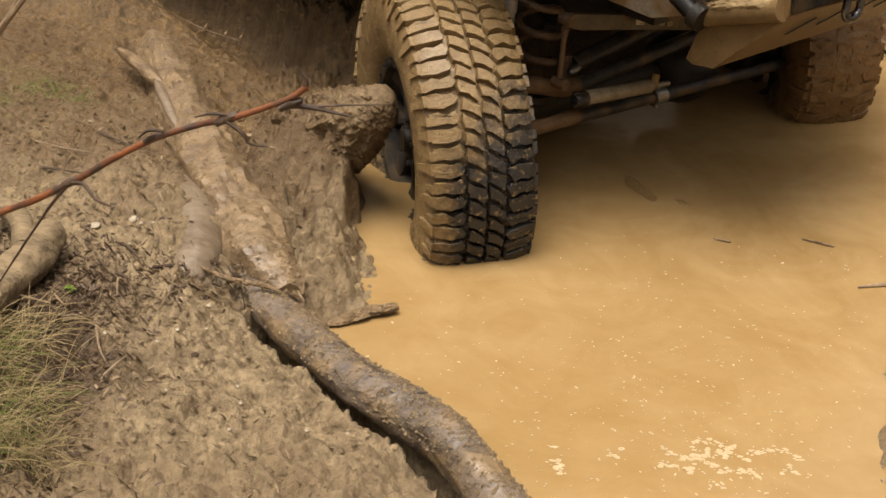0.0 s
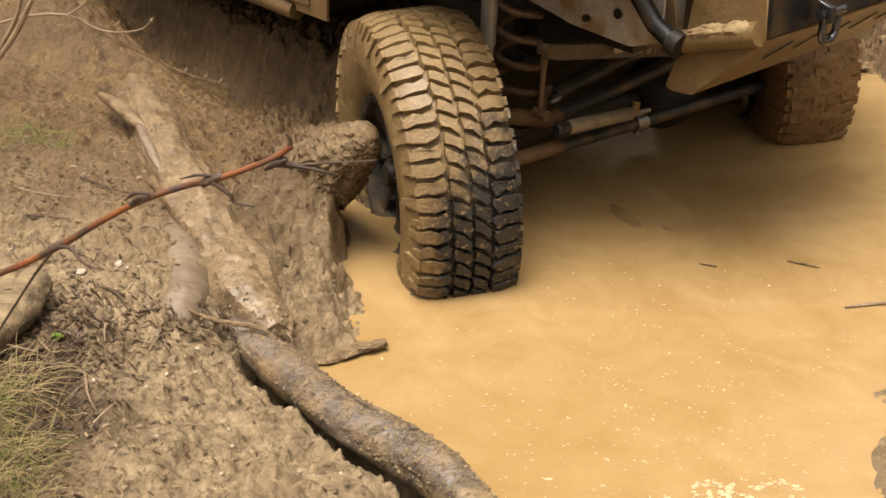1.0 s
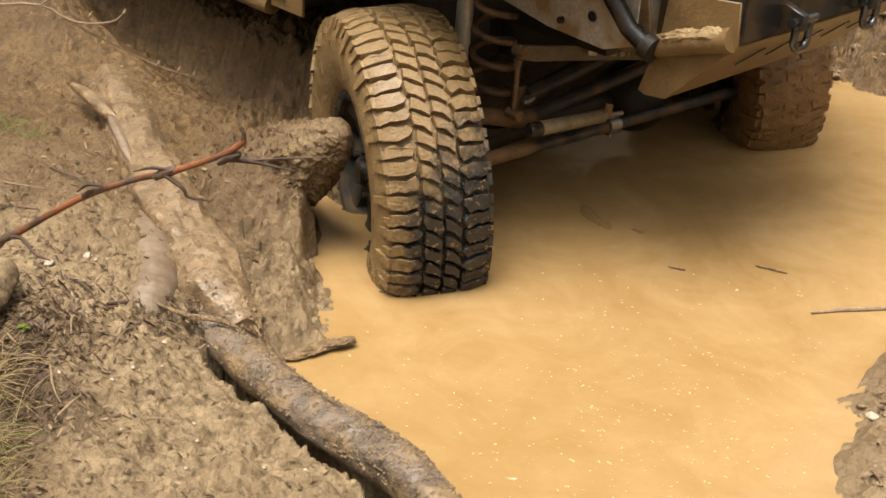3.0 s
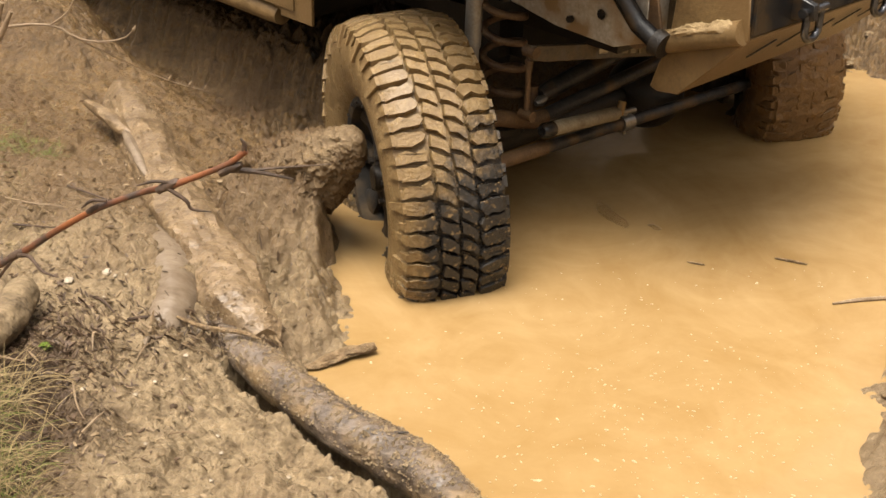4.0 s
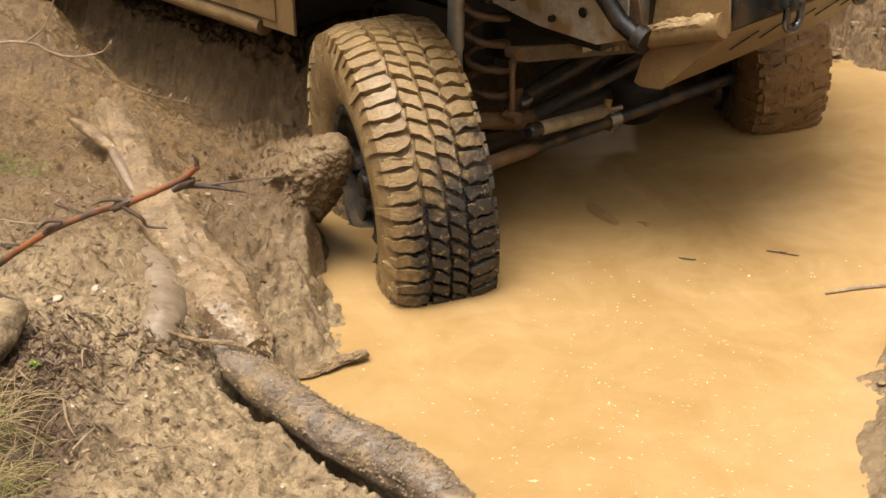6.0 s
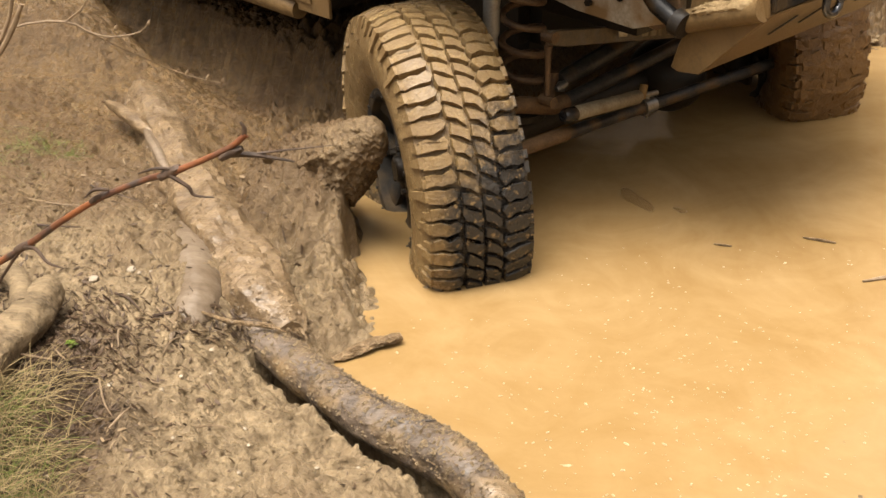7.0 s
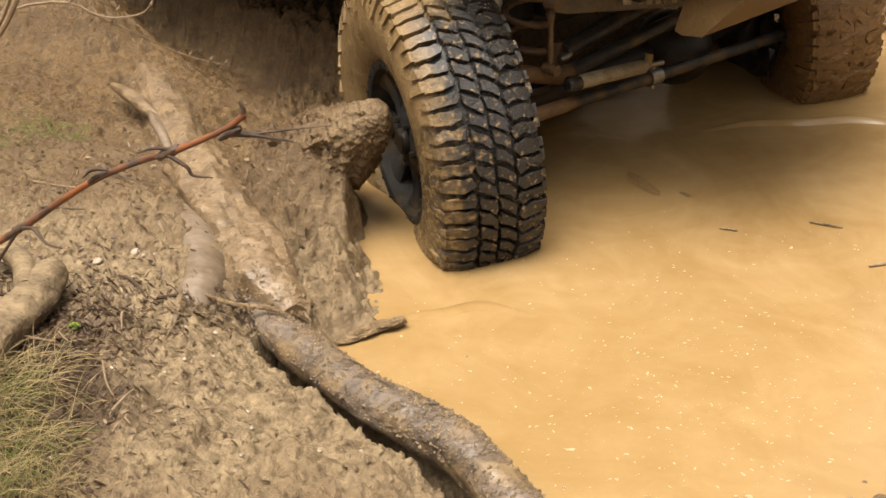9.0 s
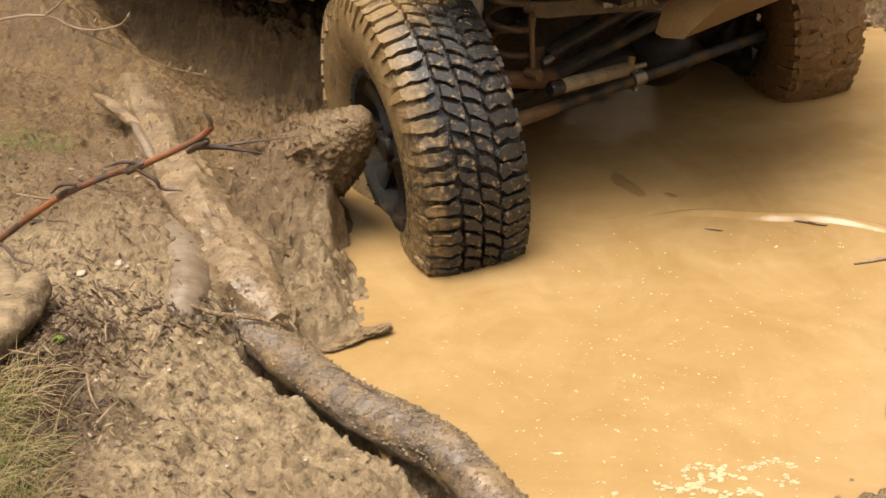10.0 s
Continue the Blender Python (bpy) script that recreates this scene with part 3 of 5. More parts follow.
def tyre_mesh(fill=0.0):
    """fill: how deep the tread is packed with mud, in metres."""
    bm = bmesh.new()
    lathe(bm, PROFILE + [(-s, r) for s, r in PROFILE[-2::-1]], 260)
    # mud packed unevenly into the grooves
    for q in bm.verts:
        if abs(q.co.x) < 0.13:
            f = 1 + (0.012 + 1.2 * fill) * noise.noise(q.co * 45) + 0.01 * noise.noise(q.co * 16) + fill / 0.43 * (abs(q.co.x) < 0.122)
            q.co.y *= f
            q.co.z *= f
    count = 32
    pitch = 360 / count
    rnd = random.Random(3)
    for k in range(count):
        t = k * pitch
        j = lambda a, s: (a + rnd.uniform(-0.035, 0.035), s + rnd.uniform(-0.0025, 0.0025))
        top = 0.441
        for b in OUTER:
            block(bm, [j(a, s) for a, s in b], 0.40, top + rnd.uniform(-0.002, 0.001), t, pitch)
            block(bm, [j(0.86 - a, -s) for a, s in b], 0.40, top + rnd.uniform(-0.002, 0.001), t + 0.3 * pitch, pitch)
        for b in CENTRE:
            block(bm, [j(a - 7.5 * s, s) for a, s in b], 0.40, top + rnd.uniform(-0.0015, 0.001), t, pitch)
        # lugs down both shoulders, in turn long and short
        for side in (-1, 1):
            deep = 0.365 if k % 2 else 0.383
            o = 0.0 if side < 0 else 0.3
            for a0, a1, r1 in ((0.10, 0.44, deep), (0.54, 0.80, 0.395)):
                vs = []
                for off in (0.0, 0.006):
                    for a, r in ((a0, 0.424), (a1, 0.424), (a1 - 0.04, r1), (a0 + 0.12, r1)):
                        s = 0.128 + (0.424 - r) * 0.34 + (0.003 if off else -0.004) + off
                        vs.append(bm.verts.new(ring_point(side * min(s, 0.158), r, t + (a + o) * pitch)))
                for q in ((4, 5, 6, 7), (0, 1, 5, 4), (1, 2, 6, 5), (2, 3, 7, 6), (3, 0, 4, 7)):
                    bm.faces.new([vs[i] for i in q])
        # raised rim guard marks low on the outer wall
        if k % 4 == 1:
            for r0 in (0.285, 0.30):
                vs = [bm.verts.new(ring_point(-s, r, t + a)) for s, r, a in ((0.145, r0, 0), (0.145, r0, 9), (0.1475, r0 + 0.008, 9), (0.1475, r0 + 0.008, 0))]
                for q in vs:
                    q.co.x -= 0.002
                bm.faces.new(vs)
    bmesh.ops.recalc_face_normals(bm, faces=bm.faces)
    return bm

def rim_mesh():
    bm = bmesh.new()
    lathe(bm, [(-0.095, 0.200), (-0.112, 0.203), (-0.118, 0.214), (-0.116, 0.226), (-0.106, 0.230), (-0.10, 0.224)], 96)
    lathe(bm, [(-0.112, 0.203), (-0.095, 0.196), (-0.03, 0.188), (0.10, 0.19), (0.11, 0.22)], 96)
    lathe(bm, [(-0.082, 0.0), (-0.086, 0.05), (-0.078, 0.085), (-0.060, 0.10)], 48)
    bmesh.ops.recalc_face_normals(bm, faces=bm.faces)
    return bm

def spoke_mesh(deg):
    bm = bmesh.new()
    sec = [(-0.073, 0.08, 13), (-0.068, 0.12, 9.5), (-0.072, 0.16, 8.5), (-0.085, 0.196, 12)]
    rows = []
    for s, r, half in sec:
        rows.append([bm.verts.new(ring_point(s + ds, r, deg + da)) for ds, da in ((0, -half), (-0.006, -half * 0.6), (-0.006, half * 0.6), (0, half), (0.02, half * 0.9), (0.02, -half * 0.9))])
    for a, b in zip(rows, rows[1:]):
        for k in range(6):
            bm.faces.new((a[k], a[(k + 1) % 6], b[(k + 1) % 6], b[k]))
    bm.faces.new(rows[0]); bm.faces.new(rows[-1])
    bmesh.ops.recalc_face_normals(bm, faces=bm.faces)
    return bm

def nut_mesh(s, r, deg, size):
    bm = bmesh.new()
    c = Vector(ring_point(s, r, deg))
    bmesh.ops.create_cone(bm, cap_ends=True, segments=6, radius1=size, radius2=size * 0.85, depth=size * 1.6, matrix=Matrix.Translation(c) @ pose(0, 0, 0, 0, -90, 0))
    return bm

def make_wheel(rubber, fill=0.0):
    w = new("wheel")
    w.parent = suv
    tagged(w, "muddy steered front wheel")
    part("tyre", tyre_mesh(fill), rubber, w, "chunky off-road tyre caked with mud")
    part("rim", rim_mesh(), RIM, w, "dark grey muddy alloy rim")
    for k in range(8):
        part("spoke", spoke_mesh(45 * k), RIM, w)
    for k in range(5):
        part("wheel_nut", nut_mesh(-0.090, 0.064, 72 * k + 10, 0.010), STEEL, w)
    for k in range(20):
        part("rim_bolt", nut_mesh(-0.119, 0.214, 18 * k, 0.005), STEEL, w)
    bm = bmesh.new()
    lathe(bm, [(-0.105, 0.0), (-0.105, 0.03), (-0.10, 0.036), (-0.08, 0.038)], 24)
    part("hub_cap", bm, STEEL, w)
    bm = bmesh.new()
    lathe(bm, [(0.0, 0.06), (0.0, 0.155), (0.02, 0.155), (0.02, 0.06)], 48)
    part("brake_disc", bm, RUST, w)
    return w

wheel = make_wheel(TYRE)
wheel_far = make_wheel(TYRE_MUDDY, 0.020)
wheel.matrix_basis = pose(-0.8, 0, HUB, 0, -2.9, -25.3)
wheel_far.matrix_basis = pose(0.8, 0, HUB, 0, -2.9, -25.3)
for rear_u in (-0.8, 0.8):
    rear = make_wheel(TYRE_MUDDY, 0.020)
    rear["label"] = "muddy rear wheel"
    rear.matrix_basis = pose(rear_u, 2.6, HUB + 0.25, 40, 0, 0 if rear_u < 0 else 180)

# steering and axle
axle = bar("axle", [(-0.66, 0, HUB), (0.66, 0, HUB)], 0.038, STEEL, label="solid front axle tube caked in mud")
bm = bmesh.new(); bmesh.ops.create_uvsphere(bm, u_segments=24, v_segments=16, radius=0.12, matrix=Matrix.Translation(V(0.22, 0.02, HUB)) @ Matrix.Diagonal((1, 1.1, 1, 1)))
part("differential", bm, STEEL, axle)
for u in (-0.645, 0.645):
    k = bar("knuckle", [(u, 0.0, 0.06), (u, 0.0, 0.12), (u, 0.0, 0.24), (u, 0.0, 0.31)], [0.03, 0.05, 0.05, 0.028], STEEL)
    bar("steering_arm", [(u, 0.0, 0.22), (u * 1.02, 0.12, 0.235), (u * 1.0, 0.2, 0.235)], [0.03, 0.022, 0.02], STEEL, k)
tie = bar("tie_rod", [(-0.70, 0.2, 0.235), (-0.55, 0.2, 0.228), (0.72, 0.2, 0.166)], 0.0185, GREYSTEEL, label="dark steel tie rod with a muddy end")
bar("rod_end", [(-0.72, 0.2, 0.236), (-0.47, 0.2, 0.2245)], 0.0205, RUST, tie, "rust-brown muddy rod end")
bar("clamp", [(-0.135, 0.2, 0.2075), (-0.085, 0.2, 0.205)], 0.0255, BRIGHT, tie, "bright steel clamp")
bar("clamp_bolt", [(-0.11, 0.2, 0.17), (-0.11, 0.2, 0.25)], 0.006, BRIGHT, tie)
damper = bar("steering_damper", [(-0.485, 0.24, 0.299), (-0.475, 0.24, 0.298), (-0.21, 0.24, 0.273), (-0.20, 0.24, 0.272)], [0.016, 0.0205, 0.0205, 0.015], CREAM, label="cream steering damper cylinder streaked with mud")
bar("boot", [(-0.53, 0.24, 0.303), (-0.52, 0.24, 0.302), (-0.485, 0.24, 0.299)], [0.015, 0.022, 0.021], BLACK, damper, "black rubber boot")
bar("piston_rod", [(-0.20, 0.24, 0.272), (-0.12, 0.24, 0.262)], 0.008, BRIGHT, damper)
bar("bracket", [(-0.19, 0.24, 0.262), (-0.175, 0.235, 0.30)], 0.012, OCHRE, damper)
drag = bar("drag_link", [(-0.64, 0.15, 0.338), (-0.60, 0.15, 0.332), (-0.52, 0.15, 0.305), (-0.47, 0.15, 0.290), (-0.43, 0.15, 0.292), (-0.30, 0.15, 0.303), (0.08, 0.15, 0.335), (0.40, 0.16, 0.36)], 0.0215, GREYSTEEL, label="bent dark drag link")
bar("link_end", [(-0.65, 0.15, 0.34), (-0.60, 0.15, 0.333), (-0.52, 0.15, 0.306), (-0.47, 0.15, 0.2915), (-0.42, 0.15, 0.2935)], [0.022, 0.024, 0.0235, 0.024, 0.0225], RUST, drag, "muddy orange-brown link end")
arm = bar("upper_link", [(-0.39, 0.1, 0.333), (-0.35, 0.1, 0.339), (0.05, 0.1, 0.40), (0.35, 0.08, 0.44)], [0.022, 0.027, 0.027, 0.027], GREYSTEEL, label="dark grey suspension link")
bar("joint", [(-0.425, 0.12, 0.322), (-0.405, 0.12, 0.326), (-0.385, 0.12, 0.33)], [0.008, 0.016, 0.010], BRIGHT, arm, "shiny wet ball joint")
bar("joint_bracket", [(-0.41, 0.08, 0.25), (-0.40, 0.08, 0.36)], 0.02, RUST, arm)
sway = bar("sway_bar_link", [(-0.552, 0.2, 0.35), (-0.551, 0.2, 0.51)], 0.0075, RUST, label="thin rusty sway bar link")
bar("link_eye", [(-0.551, 0.185, 0.525), (-0.551, 0.225, 0.525)], 0.016, RUST, sway)
bar("link_boot", [(-0.551, 0.2, 0.50), (-0.551, 0.2, 0.47)], [0.012, 0.008], RUST, sway)
bar("link_foot", [(-0.552, 0.18, 0.345), (-0.552, 0.225, 0.345)], 0.015, RUST, sway)
flat = slab("sway_bar_arm", [(-0.56, 0.215, 0.505), (-0.56, 0.215, 0.545), (-0.50, 0.215, 0.533), (0.03, 0.215, 0.437), (0.05, 0.215, 0.385), (-0.20, 0.215, 0.432), (-0.50, 0.215, 0.487)], 0.012, OCHRESTEEL, None, "flat steel arm streaked with ochre mud and faded writing")
slab("plate", [(-0.300, 0.235, 0.470), (-0.300, 0.235, 0.495), (-0.262, 0.235, 0.488), (-0.262, 0.235, 0.463)], 0.003, BRIGHT, flat, "worn silver sticker")
for k in range(5):
    u = -0.235 + 0.038 * k
    w = 0.468 - 0.19 * (u + 0.235)
    slab("mark", [(u, 0.2355, w - 0.012), (u, 0.2355, w + 0.008), (u + (0.026 if k != 3 else 0.012), 0.2355, w + 0.004), (u + (0.026 if k != 3 else 0.012), 0.2355, w - 0.016)], 0.002, CREAM, flat, "faded pale lettering bar")
bar("bolt", [(0.0, 0.20, 0.425), (0.0, 0.245, 0.425)], 0.012, RUST, flat)

# spring and damper
def coil(u, v, w0, w1, R, r, turns):
    n = int(turns * 28)
    pts = [(u + R * math.cos(2 * math.pi * k / 28), v + R * math.sin(2 * math.pi * k / 28), w0 + (w1 - w0) * k / n) for k in range(n + 1)]
    return bar("coil_spring", pts, r, SPRING, label="dark muddy coil spring", sides=10)
for u in (-0.44, 0.44):
    spring = coil(u, 0.0, 0.24, 0.74, 0.058, 0.0105, 6.6)
    bar("spring_seat", [(u, 0, 0.215), (u, 0, 0.235)], 0.072, STEEL, spring)
    bar("bump_stop", [(u, 0, 0.74), (u, 0, 0.60)], [0.03, 0.022], BLACK, spring)
    d = u - math.copysign(0.075, -u)
    shock = bar("shock_absorber", [(d, -0.05, 0.24), (d, -0.05, 0.46), (d, -0.05, 0.47), (d - math.copysign(0.01, u), -0.05, 0.80)], [0.02, 0.02, 0.024, 0.024], PALESTEEL, label="pale grey shock absorber tube")
    bar("shock_eye", [(d, -0.08, 0.23), (d, -0.02, 0.23)], 0.022, STEEL, shock)

# frame, body and bumper
for u in (-0.40, 0.40):
    bm = box(bmesh.new(), u - 0.045, u + 0.045, -3.2, 0.50, 0.605, 0.74, 0.012)
    rail = part("frame_rail", bm, RAILGREY, suv, "grey steel frame rail splashed with mud")
    bar("body_mount", [(u - math.copysign(0.08, -u), -0.25, 0.6), (u - math.copysign(0.08, -u), -0.25, 0.72)], 0.04, STEEL, rail)
bracket = slab("frame_bracket", [(-0.452, 0.03, 0.605), (-0.452, 0.03, 0.745), (-0.452, 0.50, 0.745), (-0.452, 0.50, 0.60), (-0.452, 0.40, 0.565), (-0.452, 0.20, 0.575)], 0.008, RAILGREY, None, "pale grey frame plate splashed with mud")
bar("bolt_hole", [(-0.4615, 0.36, 0.645), (-0.462, 0.36, 0.645)], 0.014, BLACK, bracket, "dark open bolt hole")
for v, w in ((0.12, 0.64), (0.26, 0.61)):
    bar("bolt", [(-0.460, v, w), (-0.472, v, w)], 0.010, STEEL, bracket, sides=6)
slab("mount_plate", [(-0.44, 0.36, 0.60), (-0.44, 0.47, 0.575), (-0.44, 0.55, 0.62), (-0.44, 0.52, 0.74), (-0.44, 0.36, 0.74)], 0.01, RUST, None, "muddy rust-brown mounting plate")
# added panel, unseen: keeps sky light out between bumper and bonnet
bm = box(bmesh.new(), -0.40, 0.40, 0.50, 0.655, 0.72, 1.1, 0.02)
part("sky_block", bm, BLACK, suv, "added black panel that keeps sky light out behind the bumper")
bm = box(bmesh.new(), -0.36, 0.36, -0.3, 0.35, 0.50, 0.75, 0.03)
part("engine_sump", bm, STEEL, suv, "dark oily engine underside")
# two added dark blocks: stop light from behind, so the underside stays black
bm = box(bmesh.new(), -0.30, 0.30, -0.52, -0.10, 0.31, 0.54, 0.05)
part("dark_block_axle", bm, STEEL, suv, "added dark block that blacks out the space behind the axle")
bm = box(bmesh.new(), -0.20, 0.20, -1.9, -0.50, 0.36, 0.60, 0.06)
part("dark_block_floor", bm, STEEL, suv, "added dark block that blacks out the space under the floor")
skid = slab("skid_plate", [(-0.42, 0.60, 0.488), (-0.42, 0.785, 0.672), (0.42, 0.785, 0.672), (0.42, 0.70, 0.585), (0.34, 0.60, 0.488)], 0.006, PLATE, None, "mud-coated slotted steel skid plate")
slab("gusset", [(-0.425, 0.512, 0.486), (-0.425, 0.535, 0.478), (-0.425, 0.60, 0.486), (-0.425, 0.785, 0.672), (-0.425, 0.775, 0.78), (-0.425, 0.57, 0.76), (-0.425, 0.555, 0.60), (-0.425, 0.532, 0.55)], 0.008, PLATE, skid, "folded side plate smeared with mud")
for k in range(5):
    u = -0.30 + 0.135 * k
    slab("slot", [(u, 0.7005, 0.578), (u + 0.012, 0.7005, 0.578), (u + 0.06, 0.7505, 0.628), (u + 0.048, 0.7505, 0.628)], -0.004, BLACK, skid, "dark drain slot")
bm = box(bmesh.new(), -0.43, 0.43, 0.66, 0.79, 0.676, 0.86, 0.008)
bumper = part("bumper", bm, BLACK, suv, "black steel front bumper")
for u in (-0.23, 0.10):
    tab = slab("tow_tab", [(u - 0.012, 0.78, 0.69), (u - 0.012, 0.85, 0.70), (u - 0.012, 0.85, 0.74), (u - 0.012, 0.78, 0.76)], 0.024, BLACK, bumper)
    bow = [(u + 0.032 * math.cos(a), 0.83, 0.675 + 0.03 * math.sin(a)) for a in np.linspace(math.pi * 0.93, math.pi * 2.07, 15)]
    sh = bar("shackle", [(u - 0.03, 0.83, 0.72)] + bow + [(u + 0.03, 0.83, 0.72)], 0.010, CHROME, bumper, "shiny wet tow shackle")
    bar("shackle_pin", [(u - 0.055, 0.83, 0.72), (u + 0.055, 0.83, 0.72)], [0.012, 0.010], CHROME, sh)
CRUST_ROWS = smooth_path([(-0.45, 0.55, 0.635, 0.008), (-0.45, 0.59, 0.656, 0.022), (-0.45, 0.63, 0.672, 0.025), (-0.45, 0.68, 0.682, 0.018), (-0.45, 0.72, 0.695, 0.022), (-0.45, 0.755, 0.705, 0.010)], 40).tolist()
tube_ob = bar("bumper_tube", [(-0.44, 0.55, 0.615), (-0.44, 0.62, 0.64), (-0.44, 0.77, 0.69)], 0.03, PLATE, label="mud-covered bumper mounting tube", rough=0.15)
bar("mud_crust", [(q[0] - 0.002, q[1], q[2] - 0.006) for q in CRUST_ROWS], [q[3] * 0.8 for q in CRUST_ROWS], CRUST, tube_ob, "pale dried mud crust", 24, 0.8)
bar("black_tube", [(-0.49, 0.40, 0.80), (-0.49, 0.44, 0.72), (-0.485, 0.50, 0.655), (-0.475, 0.56, 0.618)], 0.024, BLACK, label="bent black steel tube")
bar("tube_collar", [(-0.47, 0.545, 0.622), (-0.47, 0.575, 0.614)], 0.034, STEEL)

def body_shell():
    """Tub, bonnet and cabin as one closed shell over the frame."""
    bm = bmesh.new()
    side = [(0.55, 0.86), (0.55, 1.12), (-0.75, 1.20), (-1.15, 1.75), (-3.2, 1.78), (-3.35, 0.62), (-0.45, 0.50), (-0.40, 0.62), (-0.36, 0.80)]
    rows = [[bm.verts.new(V(u, v, w)) for v, w in side] for u in (-0.80, 0.80)]
    n = len(side)
    for k in range(n):
        bm.faces.new((rows[0][k], rows[0][(k + 1) % n], rows[1][(k + 1) % n], rows[1][k]))
    bm.faces.new(rows[0][::-1]); bm.faces.new(rows[1])
    bmesh.ops.recalc_face_normals(bm, faces=bm.faces)
    bmesh.ops.bevel(bm, geom=list(bm.edges), offset=0.02, segments=2, affect="EDGES")
    return bm
part("body", body_shell(), PAINT, suv, "mud-spattered body tub")
for s in (-1, 1):
    # wheel arch flare
    bm = bmesh.new()
    arc = [(0.56 * math.cos(a), 0.32 + 0.60 * math.sin(a)) for a in np.linspace(0.95, math.pi - 0.85, 18)]
    rows = [[bm.verts.new(V(s * u, v, w + dw)) for v, w in arc] for u, dw in ((0.66, 0.0), (0.90, 0.0), (0.91, -0.04), (0.90, -0.045), (0.88, 0.015), (0.66, 0.02))]
    for a, b in zip(rows, rows[1:] + rows[:1]):
        for k in range(len(arc) - 1):
            bm.faces.new((a[k], a[k + 1], b[k + 1], b[k]))
    bmesh.ops.recalc_face_normals(bm, faces=bm.faces)
    part("wheel_arch", bm, BLACK, suv, "black muddy wheel arch")
    slab("splash_panel", [(s * 0.80, -0.40, 0.50), (s * 0.80, -0.55, 0.50), (s * 0.80, -0.55, 0.85), (s * 0.80, -0.40, 0.85)], 0.01 * s, PLATE, None, "mud-caked panel behind the wheel")
    sl = bar("rock_slider", [(s * 0.78, -0.58, 0.488), (s * 0.78, -0.62, 0.492), (s * 0.78, -1.4, 0.50), (s * 0.78, -2.2, 0.50)], [0.03, 0.034, 0.034, 0.034], PLATE, label="round side tube smeared with mud", rough=0.06)
    bar("slider_leg", [(s * 0.78, -0.80, 0.495), (s * 0.44, -0.80, 0.62)], 0.022, STEEL, sl)
    bm = box(bmesh.new(), s * 0.70, s * 0.815, -2.3, -0.46, 0.51, 0.62, 0.02)
    part("sill", bm, PLATE, suv, "muddy door sill")
for v in (-0.9, -2.6):
    bm = box(bmesh.new(), -0.45, 0.45, v - 0.06, v + 0.06, 0.50, 0.6, 0.02)
    part("cross_member", bm, STEEL, suv)

# ---- red twig that hangs before the scene ----
branch = tagged(new("bramble_branch"), "reddish bare branch with knots and dead side twigs", "branch")
KNOT = Vector((-0.186, 0.86, 1.186))
branch.location = KNOT
def twig(name, rows, material, label="", n=20, sides=10, rough=0.12, freq=160):
    return limb(name, [(x - KNOT.x, y - KNOT.y, z - KNOT.z, r * 0.68) for x, y, z, r in rows], n, material, branch, label, sides, rough, freq)
stem = twig("stem", [(-1.15, 1.15, 0.22, 0.0075), (-0.95, 1.05, 0.55, 0.0065), (-0.72, 0.98, 0.84, 0.0055), (-0.60, 0.95, 0.94, 0.0050), (-0.46, 0.92, 1.024, 0.0046), (-0.392, 0.91, 1.064, 0.0044), (-0.357, 0.90, 1.084, 0.0042), (-0.319, 0.89, 1.109, 0.0044), (-0.281, 0.88, 1.137, 0.0039), (-0.245, 0.87, 1.161, 0.0037),
                    (-0.208, 0.865, 1.178, 0.0037), (-0.186, 0.86, 1.186, 0.0042), (-0.158, 0.855, 1.199, 0.0034), (-0.136, 0.85, 1.211, 0.0034), (-0.123, 0.85, 1.221, 0.0036)], REDTWIG, "glossy red-brown stem", 130, 12)
for rows in ([(-0.146, 0.853, 1.203, 0.0026), (-0.124, 0.855, 1.203, 0.0034), (-0.105, 0.855, 1.200, 0.002), (-0.090, 0.855, 1.197, 0.0009)],
             [(-0.124, 0.855, 1.203, 0.0018), (-0.099, 0.855, 1.206, 0.0013), (-0.061, 0.855, 1.210, 0.0005)],
             [(-0.186, 0.858, 1.186, 0.003), (-0.172, 0.855, 1.177, 0.0024), (-0.168, 0.855, 1.170, 0.0018), (-0.153, 0.855, 1.168, 0.0007)],
             [(-0.319, 0.888, 1.109, 0.003), (-0.303, 0.87, 1.117, 0.0022), (-0.292, 0.862, 1.109, 0.0018), (-0.279, 0.86, 1.105, 0.0007)],
             [(-0.183, 0.858, 1.190, 0.0022), (-0.195, 0.858, 1.191, 0.002), (-0.210, 0.86, 1.186, 0.0008)],
             [(-0.236, 0.866, 1.170, 0.002), (-0.247, 0.866, 1.170, 0.0022), (-0.256, 0.866, 1.163, 0.0008)],
             [(-0.125, 0.85, 1.219, 0.003), (-0.124, 0.85, 1.226, 0.0026), (-0.127, 0.85, 1.231, 0.001)],
             [(-0.322, 0.889, 1.108, 0.0022), (-0.345, 0.895, 1.078, 0.0018), (-0.378, 0.90, 1.029, 0.0014), (-0.415, 0.90, 0.972, 0.001)]):
    twig("side_twig", rows, DARKTWIG, "dead dark side twig", 12, 8, 0.25)
for at, r in (((-0.186, 0.859, 1.187), 0.0058), ((-0.319, 0.889, 1.110), 0.0055), ((-0.136, 0.85, 1.206), 0.005), ((-0.245, 0.87, 1.162), 0.0045)):
    twig("knot", [(at[0] - 0.008, at[1], at[2] - 0.004, r * 0.7), (at[0] - 0.002, at[1], at[2], r), (at[0] + 0.004, at[1], at[2] + 0.002, r), (at[0] + 0.009, at[1], at[2] + 0.004, r * 0.6)], DARKTWIG, "rough dark knot", 8, 10, 0.5, 220)

